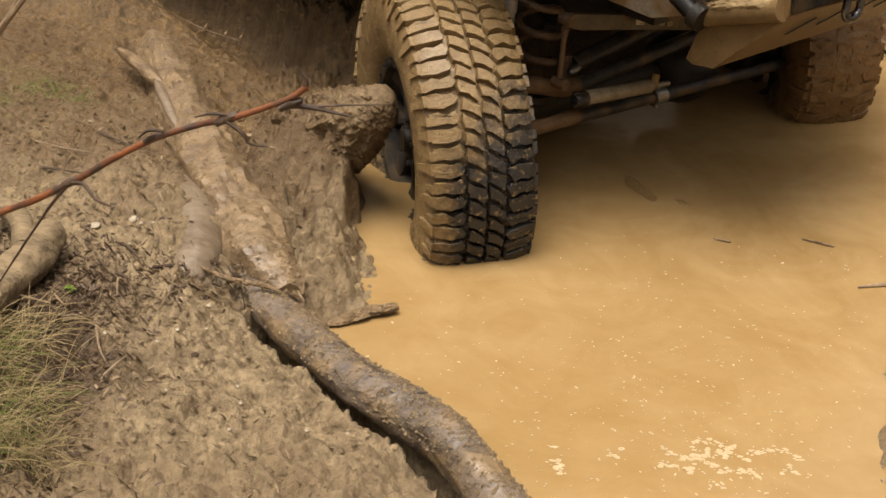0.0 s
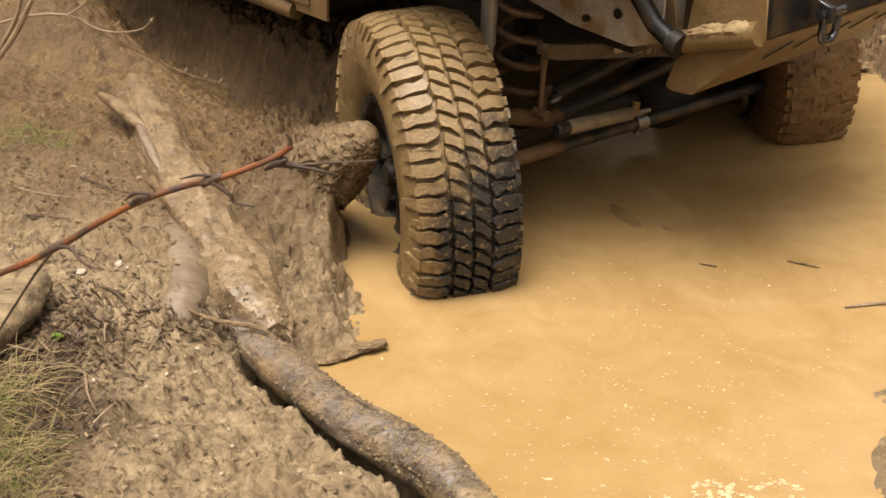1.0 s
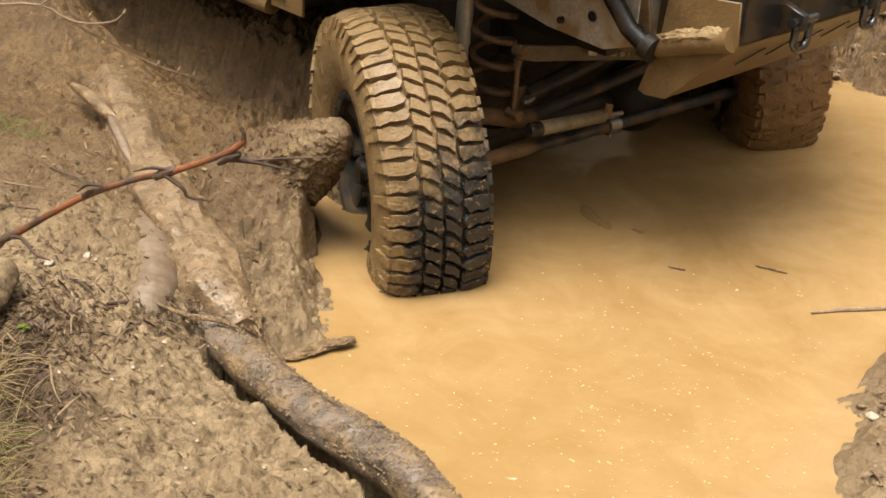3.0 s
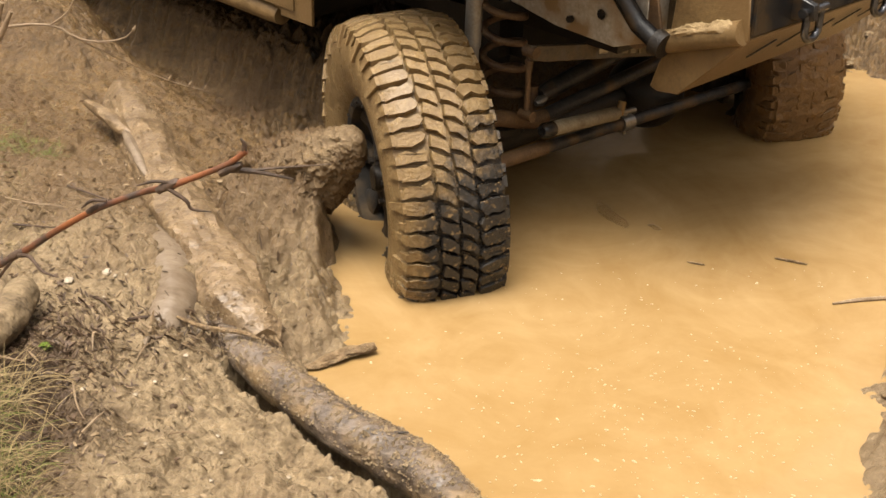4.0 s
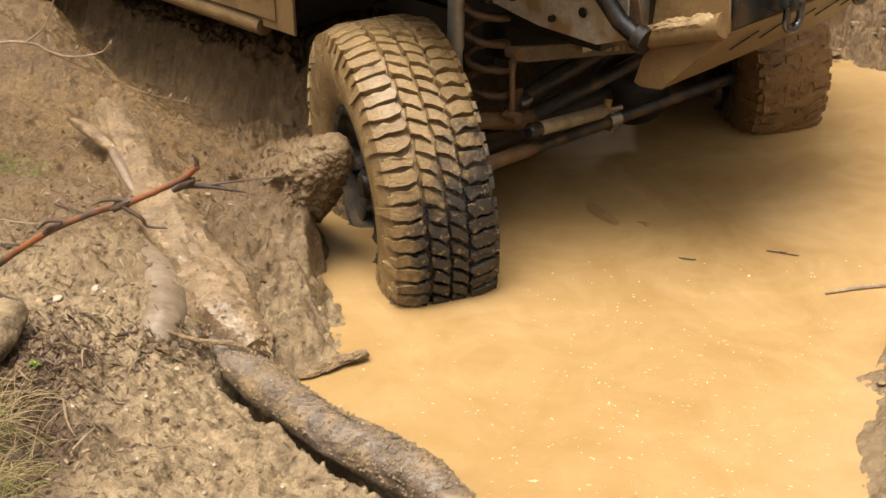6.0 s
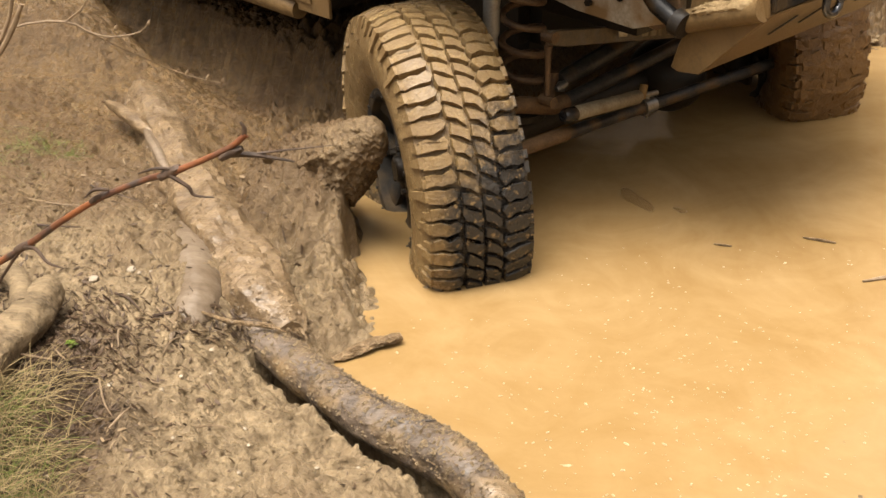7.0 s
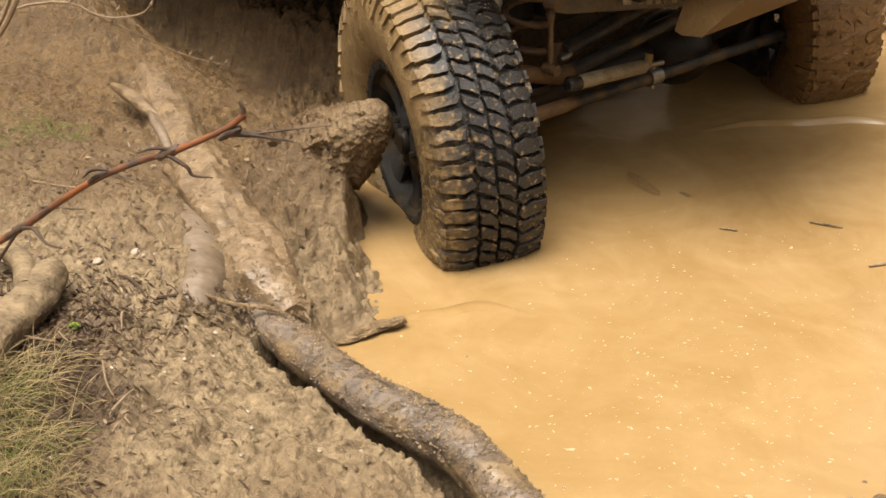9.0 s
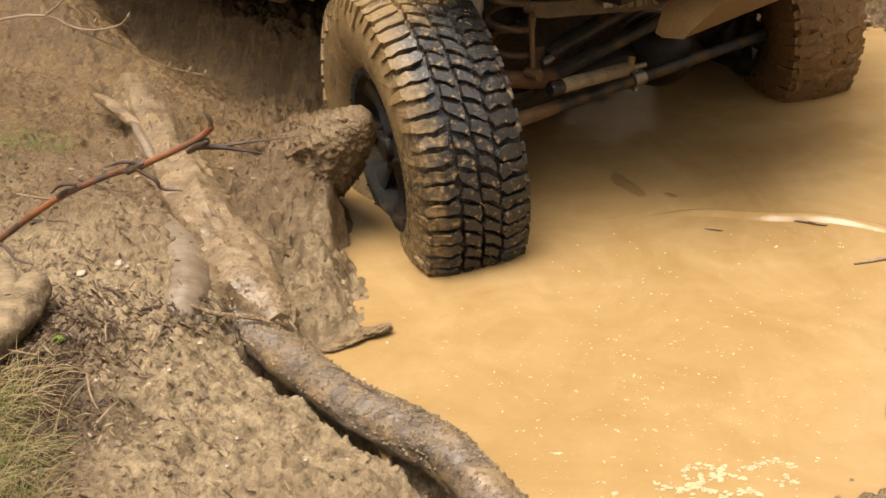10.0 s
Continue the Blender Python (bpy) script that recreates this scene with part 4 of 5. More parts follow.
# thin pale shoots at the back
shoot = tagged(new("bare_shoot"), "thin pale budding shoot over the bank", "twig")
def shoot_part(rows, name="shoot"):
    return limb(name, rows, 20, PALETWIG, shoot, "", 7, 0.15, 120)
shoot_part([(-1.5, 2.4, 0.25, 0.005), (-1.3, 2.25, 0.6, 0.004), (-1.0, 2.2, 0.80, 0.003), (-0.819, 2.2, 0.875, 0.0026), (-0.72, 2.2, 0.885, 0.0024), (-0.677, 2.2, 0.864, 0.002), (-0.637, 2.2, 0.856, 0.0017), (-0.59, 2.2, 0.863, 0.0014), (-0.57, 2.2, 0.879, 0.001)])
shoot_part([(-0.72, 2.2, 0.885, 0.002), (-0.685, 2.2, 0.911, 0.0018), (-0.668, 2.2, 0.942, 0.0014), (-0.649, 2.2, 0.983, 0.001)])
shoot_part([(-0.68, 2.2, 0.864, 0.0012), (-0.652, 2.3, 0.80, 0.0011), (-0.605, 2.4, 0.73, 0.001), (-0.545, 2.4, 0.706, 0.0008), (-0.48, 2.4, 0.69, 0.0007)])
for p in ((-0.57, 2.2, 0.881), (-0.632, 2.2, 0.872), (-0.56, 2.4, 0.716), (-0.52, 2.4, 0.704), (-0.49, 2.4, 0.697)):
    shoot_part([(p[0], p[1], p[2] - 0.004, 0.001), (p[0] + 0.002, p[1], p[2], 0.0032), (p[0] + 0.006, p[1], p[2] + 0.007, 0.0006)], "bud")
reeds = tagged(new("dead_stems"), "bundle of dead pale stems at the bank", "twig")
for k, rows in enumerate(([(-0.98, 1.65, 0.22, 0.005), (-0.80, 1.6, 0.70, 0.005), (-0.69, 1.6, 0.912, 0.005), (-0.65, 1.6, 0.976, 0.0045), (-0.623, 1.6, 1.01, 0.004), (-0.591, 1.6, 1.051, 0.004), (-0.567, 1.6, 1.094, 0.003)],
                          [(-0.81, 1.62, 0.70, 0.004), (-0.695, 1.62, 0.92, 0.004), (-0.648, 1.62, 0.985, 0.0035), (-0.60, 1.62, 1.06, 0.003), (-0.585, 1.62, 1.10, 0.003)])):
    limb("stem", rows, 24, PALETWIG, reeds, "", 8, 0.2, 90)

# ---- small things on the bank ----
def lay(x, y):
    return float(height(x, y))

def stone_thing(x, y, r, label, material, seed, flat=0.6, sink=0.3, name="stone"):
    bm = bmesh.new()
    bmesh.ops.create_icosphere(bm, subdivisions=3, radius=r)
    for q in bm.verts:
        q.co *= 1 + 0.35 * noise.noise(q.co * (1.2 / r) + Vector((seed, 0, 0)))
        q.co.z *= flat
    ob = part(name, bm, material)
    ob.location = (x, y, lay(x, y) + r * flat * (1 - sink) - r * flat * sink)
    return tagged(ob, label, "stone", "stones on the bank" if name == "stone" else "sunken lumps")
stone_thing(-0.854, 2.493, 0.011, "small pale pebble on the mud", STONE, 1)
stone_thing(-0.787, 2.569, 0.011, "small pale pebble pressed in mud", STONE, 2)
stone_thing(-0.87, 2.515, 0.007, "tiny pale pebble on the mud", STONE, 3)
rnd = random.Random(8)
for k in range(26):
    x, y = rnd.uniform(-0.9, -0.2), rnd.uniform(1.75, 2.6)
    if shore_distance(np.array(x), np.array(y)) > 0.14:
        stone_thing(x, y, rnd.uniform(0.003, 0.006), "tiny pale pebble on the mud", STONE, k + 5)
for k in range(46):
    x, y = rnd.uniform(1.45, 2.1), rnd.uniform(4.45, 5.0)
    if shore_distance(np.array(x), np.array(y)) > 0.02:
        stone_thing(x, y, rnd.uniform(0.008, 0.022), "muddy stone on the far shore", MUD, k + 40, 0.55, 0.45)
for k in range(16):
    x, y = rnd.uniform(0.86, 1.1), rnd.uniform(1.85, 2.45)
    if shore_distance(np.array(x), np.array(y)) > 0.01:
        stone_thing(x, y, rnd.uniform(0.006, 0.014), "muddy pebble at the water's edge", MUD if k % 3 else STONE, k + 90, 0.7)

leaf = tagged(new("seedling"), "bright yellow-green seedling in the mud", "plant")
leaf.location = (-0.815, 2.185, lay(-0.815, 2.185))
for k in range(5):
    a = k * 1.3
    bm = bmesh.new()
    grid = [[bm.verts.new((0.022 * i / 4, 0.0085 * math.sin(math.pi * min(1, 0.12 + i / 4.6)) * j, 0.012 + 0.006 * math.sin(i) + 0.002 * abs(j))) for j in (-1, 0, 1)] for i in range(5)]
    for r0, r1 in zip(grid, grid[1:]):
        for j in range(2):
            bm.faces.new((r0[j], r0[j + 1], r1[j + 1], r1[j]))
    bmesh.ops.solidify(bm, geom=list(bm.faces), thickness=0.0006)
    ob = part("leaf", bm, LEAF, leaf)
    ob.rotation_euler = (0.3 * math.sin(k), -0.35 - 0.1 * k, a)
limb("stalk", [(0, 0, -0.01, 0.0012), (0.001, 0, 0.005, 0.001), (0, 0, 0.013, 0.0008)], 6, LEAF, leaf, "", 6, 0)

def strewn(name, count, area, size, material, label, seed, category, dense=None, lift=0.002, thin=0.12):
    """Many small flakes lying about, each a thin bent sliver with thickness."""
    rnd = np.random.RandomState(seed)
    x, y = rnd.uniform(area[0], area[1], count), rnd.uniform(area[2], area[3], count)
    ok = (shore_distance(x, y) > 0.05) & (near_line(x, y, CRACK) > 0.06)
    if dense is not None:
        ok &= rnd.rand(count) < dense(x, y)
    x, y = x[ok], y[ok]
    z = height(x, y)
    zx, zy = height(x + 0.012, y) - z, height(x, y + 0.012) - z
    co, fs = [], []
    for k in range(len(x)):
        L = rnd.uniform(*size)
        W = L * rnd.uniform(thin, thin * 3)
        a = rnd.uniform(0, math.pi)
        dx, dy = math.cos(a), math.sin(a)
        t = np.array((dx, dy, (zx[k] * dx + zy[k] * dy) / 0.012))
        s = np.array((-dy, dx, (-zx[k] * dy + zy[k] * dx) / 0.012 + rnd.uniform(-0.4, 0.4)))
        c = np.array((x[k], y[k], z[k] + lift))
        b = len(co)
        up = np.array((0, 0, rnd.uniform(0.1, 0.3) * W + 0.0006))
        for e, wd, h in ((-0.5, 0.35, 0), (0.0, 0.5, rnd.uniform(0, 0.12) * L), (0.5, 0.25, 0)):
            for sgn in (-1, 1):
                q = c + t * e * L + s * sgn * wd * W + (0, 0, h)
                co += [q, q + up]
        for m in (0, 4):
            q = b + m
            fs += [(q + 1, q + 3, q + 7, q + 5), (q, q + 4, q + 6, q + 2), (q, q + 1, q + 5, q + 4), (q + 2, q + 6, q + 7, q + 3)]
        fs += [(b, b + 2, b + 3, b + 1), (b + 8, b + 9, b + 11, b + 10)]
    me = bpy.data.meshes.new(name)
    me.from_pydata([tuple(q) for q in co], [], fs)
    me.materials.append(material)
    return tagged(new(name, me), label, category, kind="stuff")
leafy = lambda x, y: 0.06 + 0.94 * step(-0.45, -0.75, x) * step(2.75, 2.3, y)
strewn("leaf_litter", 8200, (-1.3, -0.15, 1.5, 3.2), (0.005, 0.021), LITTER, "dark rotting leaf litter on mud", 2, "leaf litter", leafy)
strewn("leaf_litter", 6500, (-1.05, -0.62, 1.6, 2.5), (0.005, 0.018), LITTER, "dense dark leaf litter beside the grass", 12, "leaf litter", lambda x, y: step(-0.62, -0.8, x) * step(2.5, 2.25, y))
strewn("wood_chips", 1900, (-1.2, -0.2, 1.5, 3.3), (0.004, 0.018), CHIPS, "pale wood chips trodden into mud", 3, "wood chips", lambda x, y: 0.3 + 0.7 * step(-0.3, -0.7, x))
strewn("bark_shreds", 260, (-0.66, -0.36, 2.33, 2.52), (0.008, 0.034), MUDWOOD, "shredded wood fibres by a broken log", 6, "bark shreds", None, 0.006, 0.06)
strewn("bark_shreds", 160, (-0.64, -0.38, 2.33, 2.52), (0.01, 0.035), LITTER, "dark shredded bark by a broken log", 7, "bark shreds", None, 0.006, 0.08)
strewn("shore_debris", 160, (0.84, 1.2, 1.8, 2.6), (0.01, 0.04), LITTER, "dark bits washed up on the shore", 9, "debris")

def crumbs(name, places, material, seed):
    """Small angular lumps, joined in one mesh."""
    rnd = random.Random(seed)
    co, fs = [], []
    for x, y, z, r in places:
        b = len(co)
        for d in ((1, 0, 0), (0, 1, 0), (-1, 0, 0), (0, -1, 0), (0, 0, 0.8), (0.1, 0.1, -0.8), (0.7, 0.7, 0.4), (-0.7, -0.7, 0.4)):
            k = r * rnd.uniform(0.6, 1.25)
            co.append((x + d[0] * k, y + d[1] * k, z + d[2] * k))
        fs += [(b + i, b + j, b + k) for i, j, k in ((0, 6, 4), (6, 1, 4), (1, 2, 4), (2, 7, 4), (7, 3, 4), (3, 0, 4), (0, 1, 6), (2, 3, 7), (1, 0, 5), (2, 1, 5), (3, 2, 5), (0, 3, 5))]
    me = bpy.data.meshes.new(name)
    me.from_pydata(co, [], fs)
    me.materials.append(material)
    return new(name, me)

def crumbs_on(thing, count, low, material, seed, size=(0.0012, 0.0042)):
    """Bits of mud stuck to the upper side of a log."""
    rnd = random.Random(seed)
    vs = [q.co for q in thing.data.vertices if q.normal.z > 0.1 and low[0] < q.co.y < low[1]]
    picked = [rnd.choice(vs) for k in range(count)]
    ob = crumbs("mud_crumbs", [(q.x, q.y, q.z, rnd.uniform(*size) * rnd.random() ** 0.5) for q in picked], material, seed)
    ob.parent = thing
    return tagged(ob, "crumbs of wet mud stuck on the wood", kind="stuff")
crumbs_on(log, 1900, (1.7, 2.45), MUD, 21, (0.0012, 0.0075))
crumbs_on(log, 260, (1.7, 2.45), LITTER, 22, (0.001, 0.003))
crumbs_on(fallen, 1100, (2.45, 3.6), MUDWOOD, 23, (0.0015, 0.007))
rnd = np.random.RandomState(31)
bx, by = rnd.uniform(-1.25, -0.1, 5200), rnd.uniform(1.6, 3.7, 5200)
fine = (shore_distance(bx, by) > 0.02) & (near_line(bx, by, CRACK) > 0.03)
bx, by = bx[fine], by[fine]
bz, br = height(bx, by), 0.0015 + 0.007 * rnd.rand(len(bx)) ** 3
tagged(crumbs("mud_crumbs", list(zip(bx.tolist(), by.tolist(), bz.tolist(), br.tolist())), MUD, 32), "loose crumbs of brown mud on the bank", "mud", kind="stuff")

def ground_twig(pts, r, material, label="thin dead twig lying on the mud"):
    rows = [(x, y, lay(x, y) + r + 0.003 + dz, r * (1 if k < len(pts) - 1 else 0.4)) for k, (x, y, dz) in enumerate(pts)]
    return tagged(limb("twig", rows, 14, material, None, "", 7, 0.2, 90), label, "twig")
for pts, r, m in ([[(-0.80, 2.47, 0), (-0.76, 2.43, 0.004), (-0.73, 2.41, 0)], 0.0032, DARKTWIG], [[(-0.70, 2.40, 0), (-0.67, 2.425, 0.002), (-0.64, 2.435, 0)], 0.0036, DARKTWIG],
                  [[(-0.70, 2.44, 0), (-0.665, 2.40, 0.002), (-0.62, 2.36, 0)], 0.002, PALETWIG], [[(-0.63, 2.34, 0.0), (-0.635, 2.305, 0.002), (-0.63, 2.275, 0)], 0.0065, GREYWOOD],
                  [[(-0.66, 2.15, 0), (-0.635, 2.11, 0.003), (-0.605, 2.085, 0)], 0.0024, PALETWIG], [[(-0.66, 1.90, 0.006), (-0.645, 1.93, 0.006), (-0.63, 1.955, 0.01)], 0.0026, PALETWIG],
                  [[(-0.73, 2.28, 0), (-0.725, 2.23, 0.004), (-0.72, 2.20, 0)], 0.0028, PALETWIG], [[(-0.62, 2.32, 0), (-0.63, 2.27, 0.002), (-0.64, 2.22, 0)], 0.002, PALETWIG],
                  [[(-1.0, 3.0, 0), (-0.92, 2.96, 0.003), (-0.84, 2.92, 0)], 0.0025, DARKTWIG], [[(-1.15, 2.9, 0), (-1.05, 2.86, 0.004), (-0.97, 2.87, 0)], 0.0025, PALETWIG],
                  [[(-1.1, 2.75, 0), (-1.03, 2.72, 0.01), (-0.95, 2.74, 0)], 0.003, DARKTWIG], [[(-0.98, 2.13, 0.03), (-0.90, 2.12, 0.03), (-0.82, 2.09, 0.02)], 0.003, PALETWIG],
                  [[(-0.72, 2.06, 0), (-0.69, 1.98, 0.006), (-0.66, 1.93, 0)], 0.0022, PALETWIG], [[(-0.86, 2.20, 0), (-0.83, 2.16, 0.01), (-0.80, 2.12, 0)], 0.002, PALETWIG],
                  [[(-0.52, 1.97, 0), (-0.49, 2.0, 0.002), (-0.46, 2.0, 0)], 0.0018, PALETWIG], [[(-0.55, 2.6, 0.02), (-0.53, 2.56, 0.02), (-0.52, 2.53, 0)], 0.0025, DARKTWIG]):
    ground_twig(pts, r, m)

def grass(name, count, spots, length, material, label, seed, lean=(0.5, -0.2)):
    rnd = random.Random(seed)
    co, fs = [], []
    for k in range(count):
        cx, cy, rad = rnd.choice(spots)
        x, y = cx + rnd.gauss(0, rad), cy + rnd.gauss(0, rad)
        z = lay(x, y) - 0.004
        L = rnd.uniform(*length)
        a = rnd.uniform(0, 2 * math.pi)
        out = Vector((math.cos(a) + lean[0], math.sin(a) + lean[1], 0)) * 0.75
        w = rnd.uniform(0.0006, 0.0014)
        side = Vector((-out.y, out.x, 0)).normalized() * w
        sag = rnd.uniform(0.25, 1.15)
        b = len(co)
        for i in range(5):
            t = i / 4
            p = Vector((x, y, z)) + out * L * (t * 0.35 + 0.5 * t * t * sag) + Vector((0, 0, L * (0.8 * t - 0.68 * sag * t * t)))
            p.z = max(p.z, z + 0.006)
            ww = side * (1 - 0.85 * t)
            co += [p - ww, p + ww, p + Vector((0, 0, w * 0.8))]
        for i in range(4):
            q = b + 3 * i
            fs += [(q, q + 3, q + 5, q + 2), (q + 2, q + 5, q + 4, q + 1), (q + 1, q + 4, q + 3, q)]
    me = bpy.data.meshes.new(name)
    me.from_pydata([tuple(q) for q in co], [], fs)
    me.materials.append(material)
    return tagged(new(name, me), label, "grass", kind="stuff")
TUFTS = [(-0.92, 1.98, 0.04), (-0.87, 1.90, 0.045), (-0.80, 1.82, 0.045), (-0.90, 1.80, 0.05), (-0.77, 1.70, 0.04), (-0.87, 1.68, 0.05), (-0.98, 1.90, 0.06), (-0.84, 2.02, 0.03), (-0.72, 1.66, 0.03)]
grass("dry_grass", 1050, TUFTS, (0.06, 0.19), STRAW, "matted dry straw-coloured grass on the bank", 4)
grass("green_grass", 620, TUFTS[:6], (0.05, 0.13), GREEN, "fresh green blades among dry grass", 5)
grass("green_grass", 330, [(-1.27, 3.26, 0.05), (-1.2, 3.28, 0.04), (-1.13, 3.24, 0.03), (-1.3, 3.1, 0.05)], (0.02, 0.06), GREEN, "low patch of green grass on mud", 6, (0, 0))
grass("dry_grass", 420, [(-1.2, 3.3, 0.09), (-1.1, 3.45, 0.10), (-1.3, 3.0, 0.1), (-1.1, 2.8, 0.08), (-1.02, 2.65, 0.06), (-1.3, 3.6, 0.15)], (0.02, 0.06), STRAW, "sparse short dry grass on mud", 7, (0, 0))

# ---- things in the water ----
def floating(pts, r, label, material):
    return tagged(limb("floating_twig", [(x, y, 0.004, r * (1 if 0 < k < len(pts) - 1 else 0.5)) for k, (x, y) in enumerate(pts)], 14, material, None, "", 8, 0.3, 70), label, "twig")
floating([(1.0, 2.80), (1.09, 2.825), (1.2, 2.845), (1.32, 2.87)], 0.006, "thin pale stick floating in the puddle", PALETWIG)
floating([(0.905, 3.045), (0.945, 3.03), (0.985, 3.012)], 0.004, "dark twig floating in the puddle", CLOD)
floating([(0.66, 3.01), (0.69, 3.0), (0.705, 2.995)], 0.003, "small dark twig floating in the puddle", CLOD)
def sunken(x, y, rx, ry, turn, seed):
    ob = stone_thing(0, 0, 1.0, "sunken muddy lump breaking the water", WETLUMP, seed, 0.5, name="sunken_lump")
    ob.matrix_basis = pose(x, y, -0.004, 0, 0, turn) @ Matrix.Diagonal((rx, ry, 0.013, 1))
sunken(0.487, 3.285, 0.11, 0.035, -68, 3)
sunken(0.60, 3.225, 0.03, 0.018, -40, 4)
rnd = random.Random(21)
co, fs = [], []
for k in range(1000):
    if k % 4:
        x, y = rnd.gauss(0.50, 0.30), rnd.gauss(2.2, 0.27)
    else:
        x, y = rnd.uniform(-0.2, 1.3), rnd.uniform(1.75, 3.0)
    if shore_distance(np.array(x), np.array(y)) > -0.05:
        continue
    r = 0.0008 + 0.0024 * rnd.random() ** 2 * (1.5 if rnd.random() < 0.08 else 1)
    b = len(co)
    st, a0 = rnd.uniform(1, 2.0), rnd.uniform(0, 3)
    for i in range(7):
        a = 2 * math.pi * i / 7
        px, py = r * st * math.cos(a), r * math.sin(a) * rnd.uniform(0.7, 1.2)
        co.append((x + px * math.cos(a0) - py * math.sin(a0), y + px * math.sin(a0) + py * math.cos(a0), 0.0012))
    co.append((x, y, 0.0022 + 0.3 * r))
    fs += [(b + i, b + (i + 1) % 7, b + 7) for i in range(7)]
for k in range(5):
    x, y = rnd.gauss(0.52, 0.2), rnd.gauss(2.02, 0.16)
    if shore_distance(np.array(x), np.array(y)) > -0.09:
        continue
    L, W, a0 = rnd.uniform(0.008, 0.016), rnd.uniform(0.003, 0.006), rnd.uniform(-0.5, 0.5)
    b = len(co)
    for i in range(14):
        a = 2 * math.pi * i / 14
        px, py = L * math.cos(a) * rnd.uniform(0.6, 1.1), W * math.sin(a) * rnd.uniform(0.3, 1.4) + 0.15 * L * math.cos(a) ** 2
        co.append((x + px * math.cos(a0) - py * math.sin(a0), y + px * math.sin(a0) + py * math.cos(a0), 0.0011))
    co.append((x, y + 0.05 * L, 0.0019))
    fs += [(b + i, b + (i + 1) % 14, b + 14) for i in range(14)]
me = bpy.data.meshes.new("foam_flecks")
me.from_pydata(co, [], fs)
me.materials.append(FOAM)
foam = tagged(new("foam_flecks", me), "pale foam flecks and bubbles on muddy water", "foam", kind="stuff")

def foam_glints():
    """Foam and painted sky glare: many small flat pale discs heaped along drifting shreds."""
    rnd = random.Random(77)
    co, fs = [], []
    for k in range(11):
        cx, cy, a0 = rnd.gauss(0, 0.14), rnd.gauss(0, 0.055), rnd.uniform(-0.7, 0.4)
        L = rnd.uniform(0.015, 0.065)
        for i in range(int(900 * L) + 6):
            t = rnd.uniform(-1, 1)
            px, py = t * L, rnd.gauss(0, 0.006) * (1.2 - t * t) + 0.012 * math.sin(3 * t + k)
            x, y = cx + px * math.cos(a0) - py * math.sin(a0), cy + px * math.sin(a0) + py * math.cos(a0)
            r, b = 0.0012 + 0.0042 * rnd.random() ** 2, len(co)
            for q in range(7):
                a = 2 * math.pi * q / 7
                co.append((x + 1.5 * r * math.cos(a), y + r * math.sin(a) * rnd.uniform(0.7, 1.2), 0.0012))
            co.append((x, y, 0.002 + 0.2 * r))
            fs += [(b + q, b + (q + 1) % 7, b + 7) for q in range(7)]
    me = bpy.data.meshes.new("foam_glints")
    me.from_pydata(co, [], fs)
    me.materials.append(FOAM)
    return tagged(new("foam_glints", me), "pale flecks for foam and painted sky glints on muddy water", "foam", kind="stuff")
raft = foam_glints()

def crest(name, length, width, high, curve, label):
    """A low rounded wave that lies in the water's face."""
    bm = bmesh.new()
    rows = []
    for i in range(61):
        t = i / 60 * 2 - 1
        fade = (1 - t * t) ** 1.5
        x, y0 = t * length / 2, curve * t * t + 0.01 * math.sin(t * 9)
        rows.append([bm.verts.new((x, y0 + width * (j / 12 - 0.5), high * fade * (0.5 + 0.5 * math.cos(2 * math.pi * (j / 12 - 0.5))) - 0.004)) for j in range(13)])
    for a, b in zip(rows, rows[1:]):
        for j in range(12):
            bm.faces.new((a[j], b[j], b[j + 1], a[j + 1]))
    bm.normal_update()
    return tagged(part(name, bm, WATER), label, "wave")
wave = crest("wave", 1.0, 0.075, 0.019, -0.10, "low muddy wave rolling off the far wheel")
ripple = crest("ripple", 0.55, 0.09, 0.008, -0.14, "small muddy ripple off the near wheel")
ripple_low = crest("ripple", 0.5, 0.08, 0.007, -0.12, "small muddy ripple off the near wheel")

# ---- what moves ----
def car(back, up, nose):
    return AT_REST @ pose(0, back, up, -nose, 0, 0)

def hub(u, spin, steer, up=0.0):
    return pose(u, 0, HUB + up, spin, -2.9, steer)

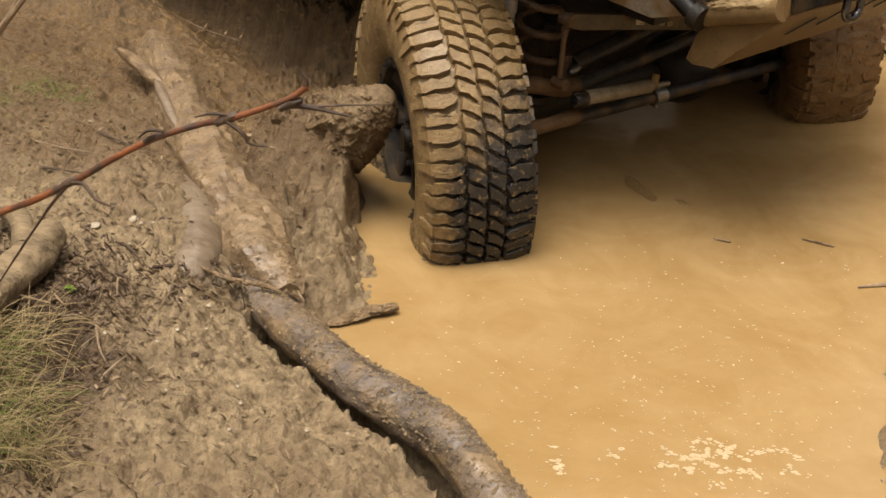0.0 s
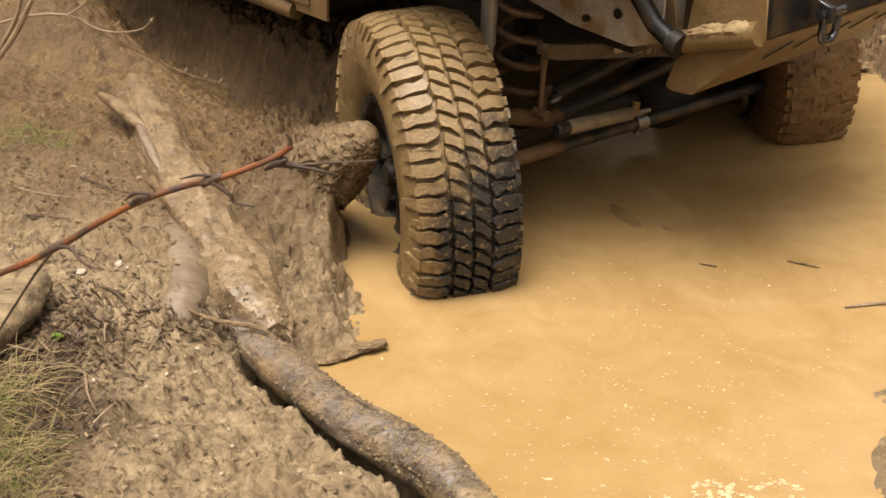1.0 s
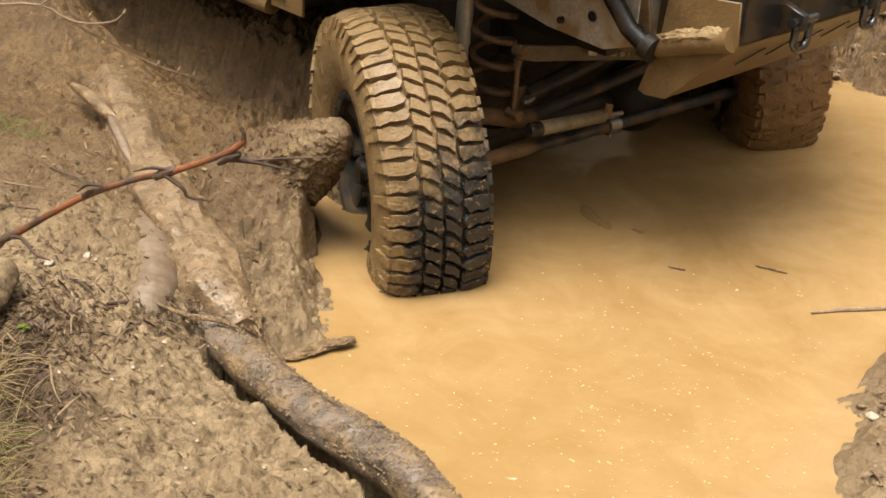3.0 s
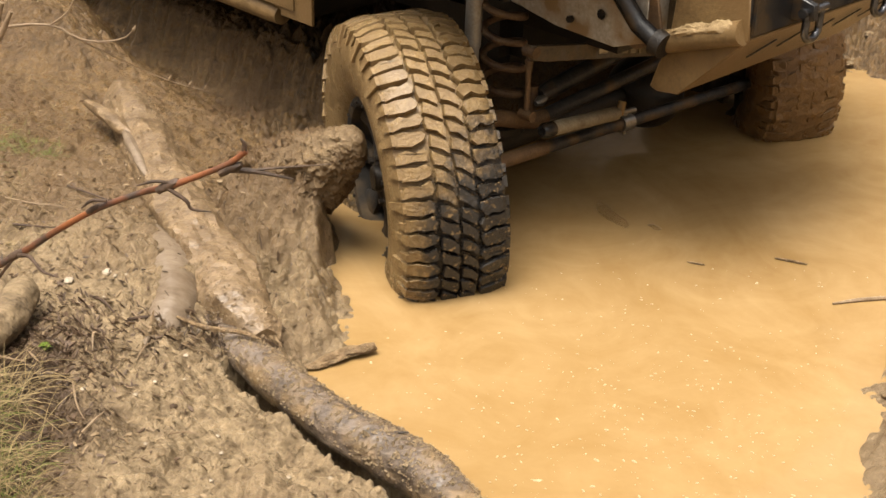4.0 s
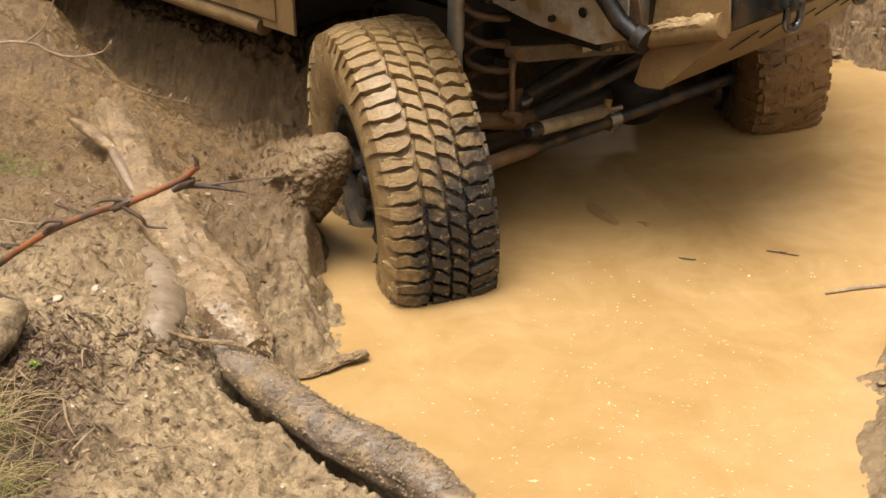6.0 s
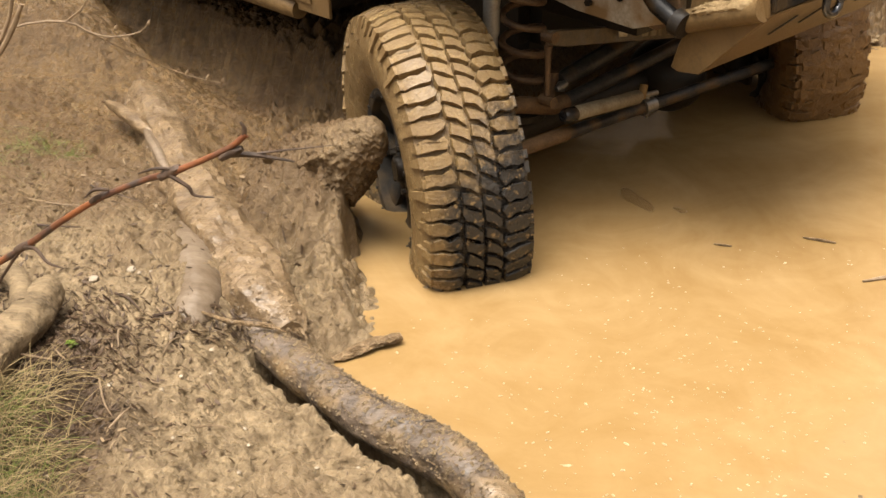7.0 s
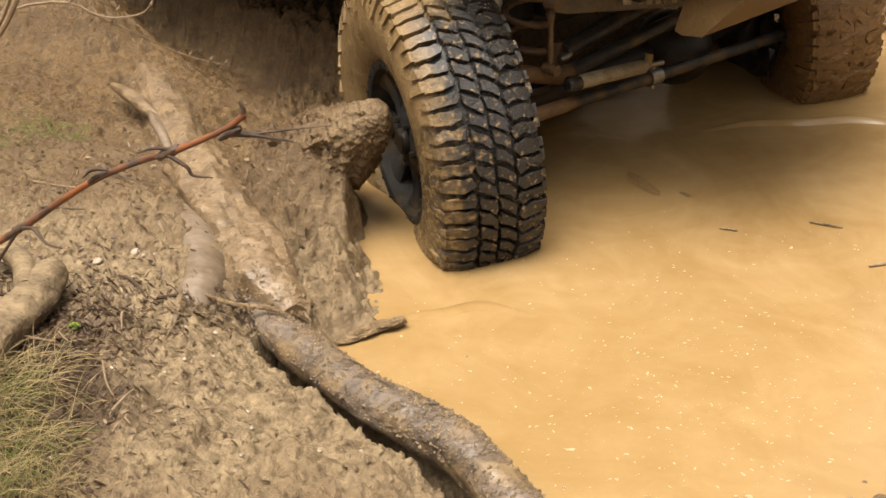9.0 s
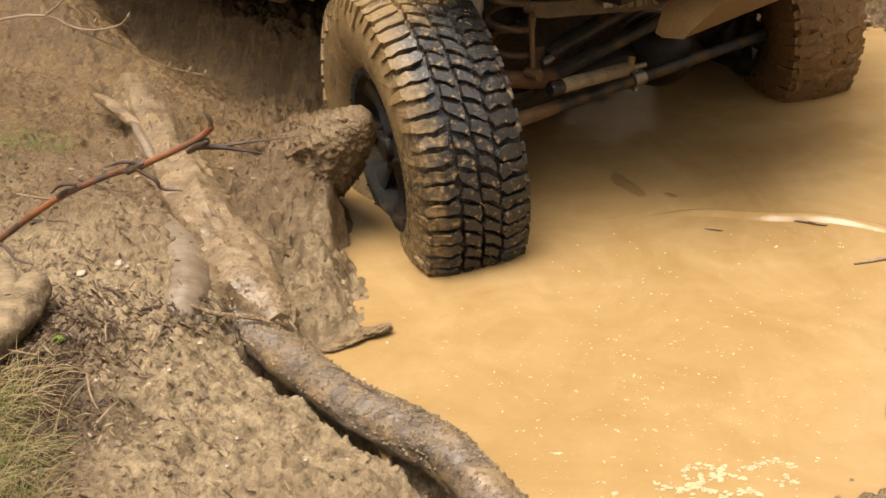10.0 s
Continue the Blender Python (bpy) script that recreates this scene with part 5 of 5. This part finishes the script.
def motions():
    walk(suv, [(0, car(0, 0, 0)), (7.0, car(0, 0, 0)), (7.5, car(0.004, 0.0, 0.3)), (8.0, car(0.004, 0.0, 0.5)), (8.3, car(0.003, 0.004, 0.7)), (8.5, car(0.002, 0.015, 1.1)), (8.7, car(0.002, 0.026, 1.4)),
               (9.0, car(0.0, 0.034, 1.5)), (9.5, car(0.0, 0.027, 1.5)), (10, car(0.0, 0.030, 1.6))])
    turns = [(0, 0, -25.3), (8.3, 0, -25.3), (8.4, -2, -25.0), (8.5, -14, -24.0), (8.6, -25, -23.0), (8.7, -32, -22.4), (8.8, -40, -22.0), (8.9, -46, -21.8), (9.0, -48, -21.6), (9.5, -48, -21.8), (10, -48, -21.8)]
    walk(wheel, [(t, hub(-0.8, s, a)) for t, s, a in turns])
    walk(wheel_far, [(t, hub(0.8, s * 1.3, a)) for t, s, a in turns])
    walk(branch, [(t, Matrix.Translation(KNOT + Vector((x, 0, z)))) for t, x, z in BRANCH_SWAY])
    walk(raft, [(0, pose(0.53, 2.06, 0)), (0.5, pose(0.555, 2.05, 0, 0, 0, 6)), (1, pose(0.54, 2.01, 0, 0, 0, 10)), (1.5, pose(0.49, 1.94, 0, 0, 0, 14)), (2.5, pose(0.42, 1.82, 0, 0, 0, 18)), (4, pose(0.38, 1.76, 0, 0, 0, 20)), (8, pose(0.38, 1.77, 0, 0, 0, 20)), (9, pose(0.40, 1.82, 0, 0, 0, 18)), (9.5, pose(0.44, 1.89, 0, 0, 0, 14)), (10, pose(0.49, 1.955, 0, 0, 0, 10))])
    under = -0.05
    walk(wave, [(0, pose(1.12, 3.86, under, 0, 0, 2)), (8.55, pose(1.12, 3.86, under, 0, 0, 2)), (8.85, pose(1.13, 3.80, -0.006, 0, 0, 2)), (9.0, pose(1.12, 3.76, 0, 0, 0, 0)), (9.5, pose(1.02, 3.44, 0, 0, 0, -10)), (10, pose(0.92, 3.07, 0, 0, 0, -13))])
    walk(ripple, [(0, pose(0.0, 2.74, under, 0, 0, 8)), (8.45, pose(0.0, 2.74, under, 0, 0, 8)), (8.7, pose(0.0, 2.70, -0.003, 0, 0, 8)), (9.0, pose(-0.02, 2.60, 0, 0, 0, 8)), (9.5, pose(0.02, 2.46, -0.002, 0, 0, 14)), (10, pose(0.06, 2.30, -0.006, 0, 0, 18))])
    walk(ripple_low, [(0, pose(0.0, 2.74, under, 0, 0, 8)), (8.75, pose(0.0, 2.74, under, 0, 0, 8)), (9.0, pose(0.0, 2.70, -0.004, 0, 0, 8)), (9.5, pose(0.01, 2.57, -0.002, 0, 0, 10)), (10, pose(0.02, 2.44, -0.004, 0, 0, 12))])


BRANCH_SWAY = [(0, 0.005, 0.003), (0.5, -0.004, 0.0), (1, 0.006, -0.003), (1.5, -0.004, -0.006), (2, -0.005, -0.012), (2.5, 0.0, 0.0), (3, -0.003, -0.001), (4.5, -0.008, 0.004), (5, -0.006, -0.008), (5.5, -0.012, -0.009),
               (7, -0.011, -0.007), (7.5, -0.015, -0.011), (8, -0.018, -0.012), (8.5, -0.010, -0.006), (9, -0.009, -0.008), (9.5, -0.014, -0.009), (10, -0.005, -0.005)]
motions()
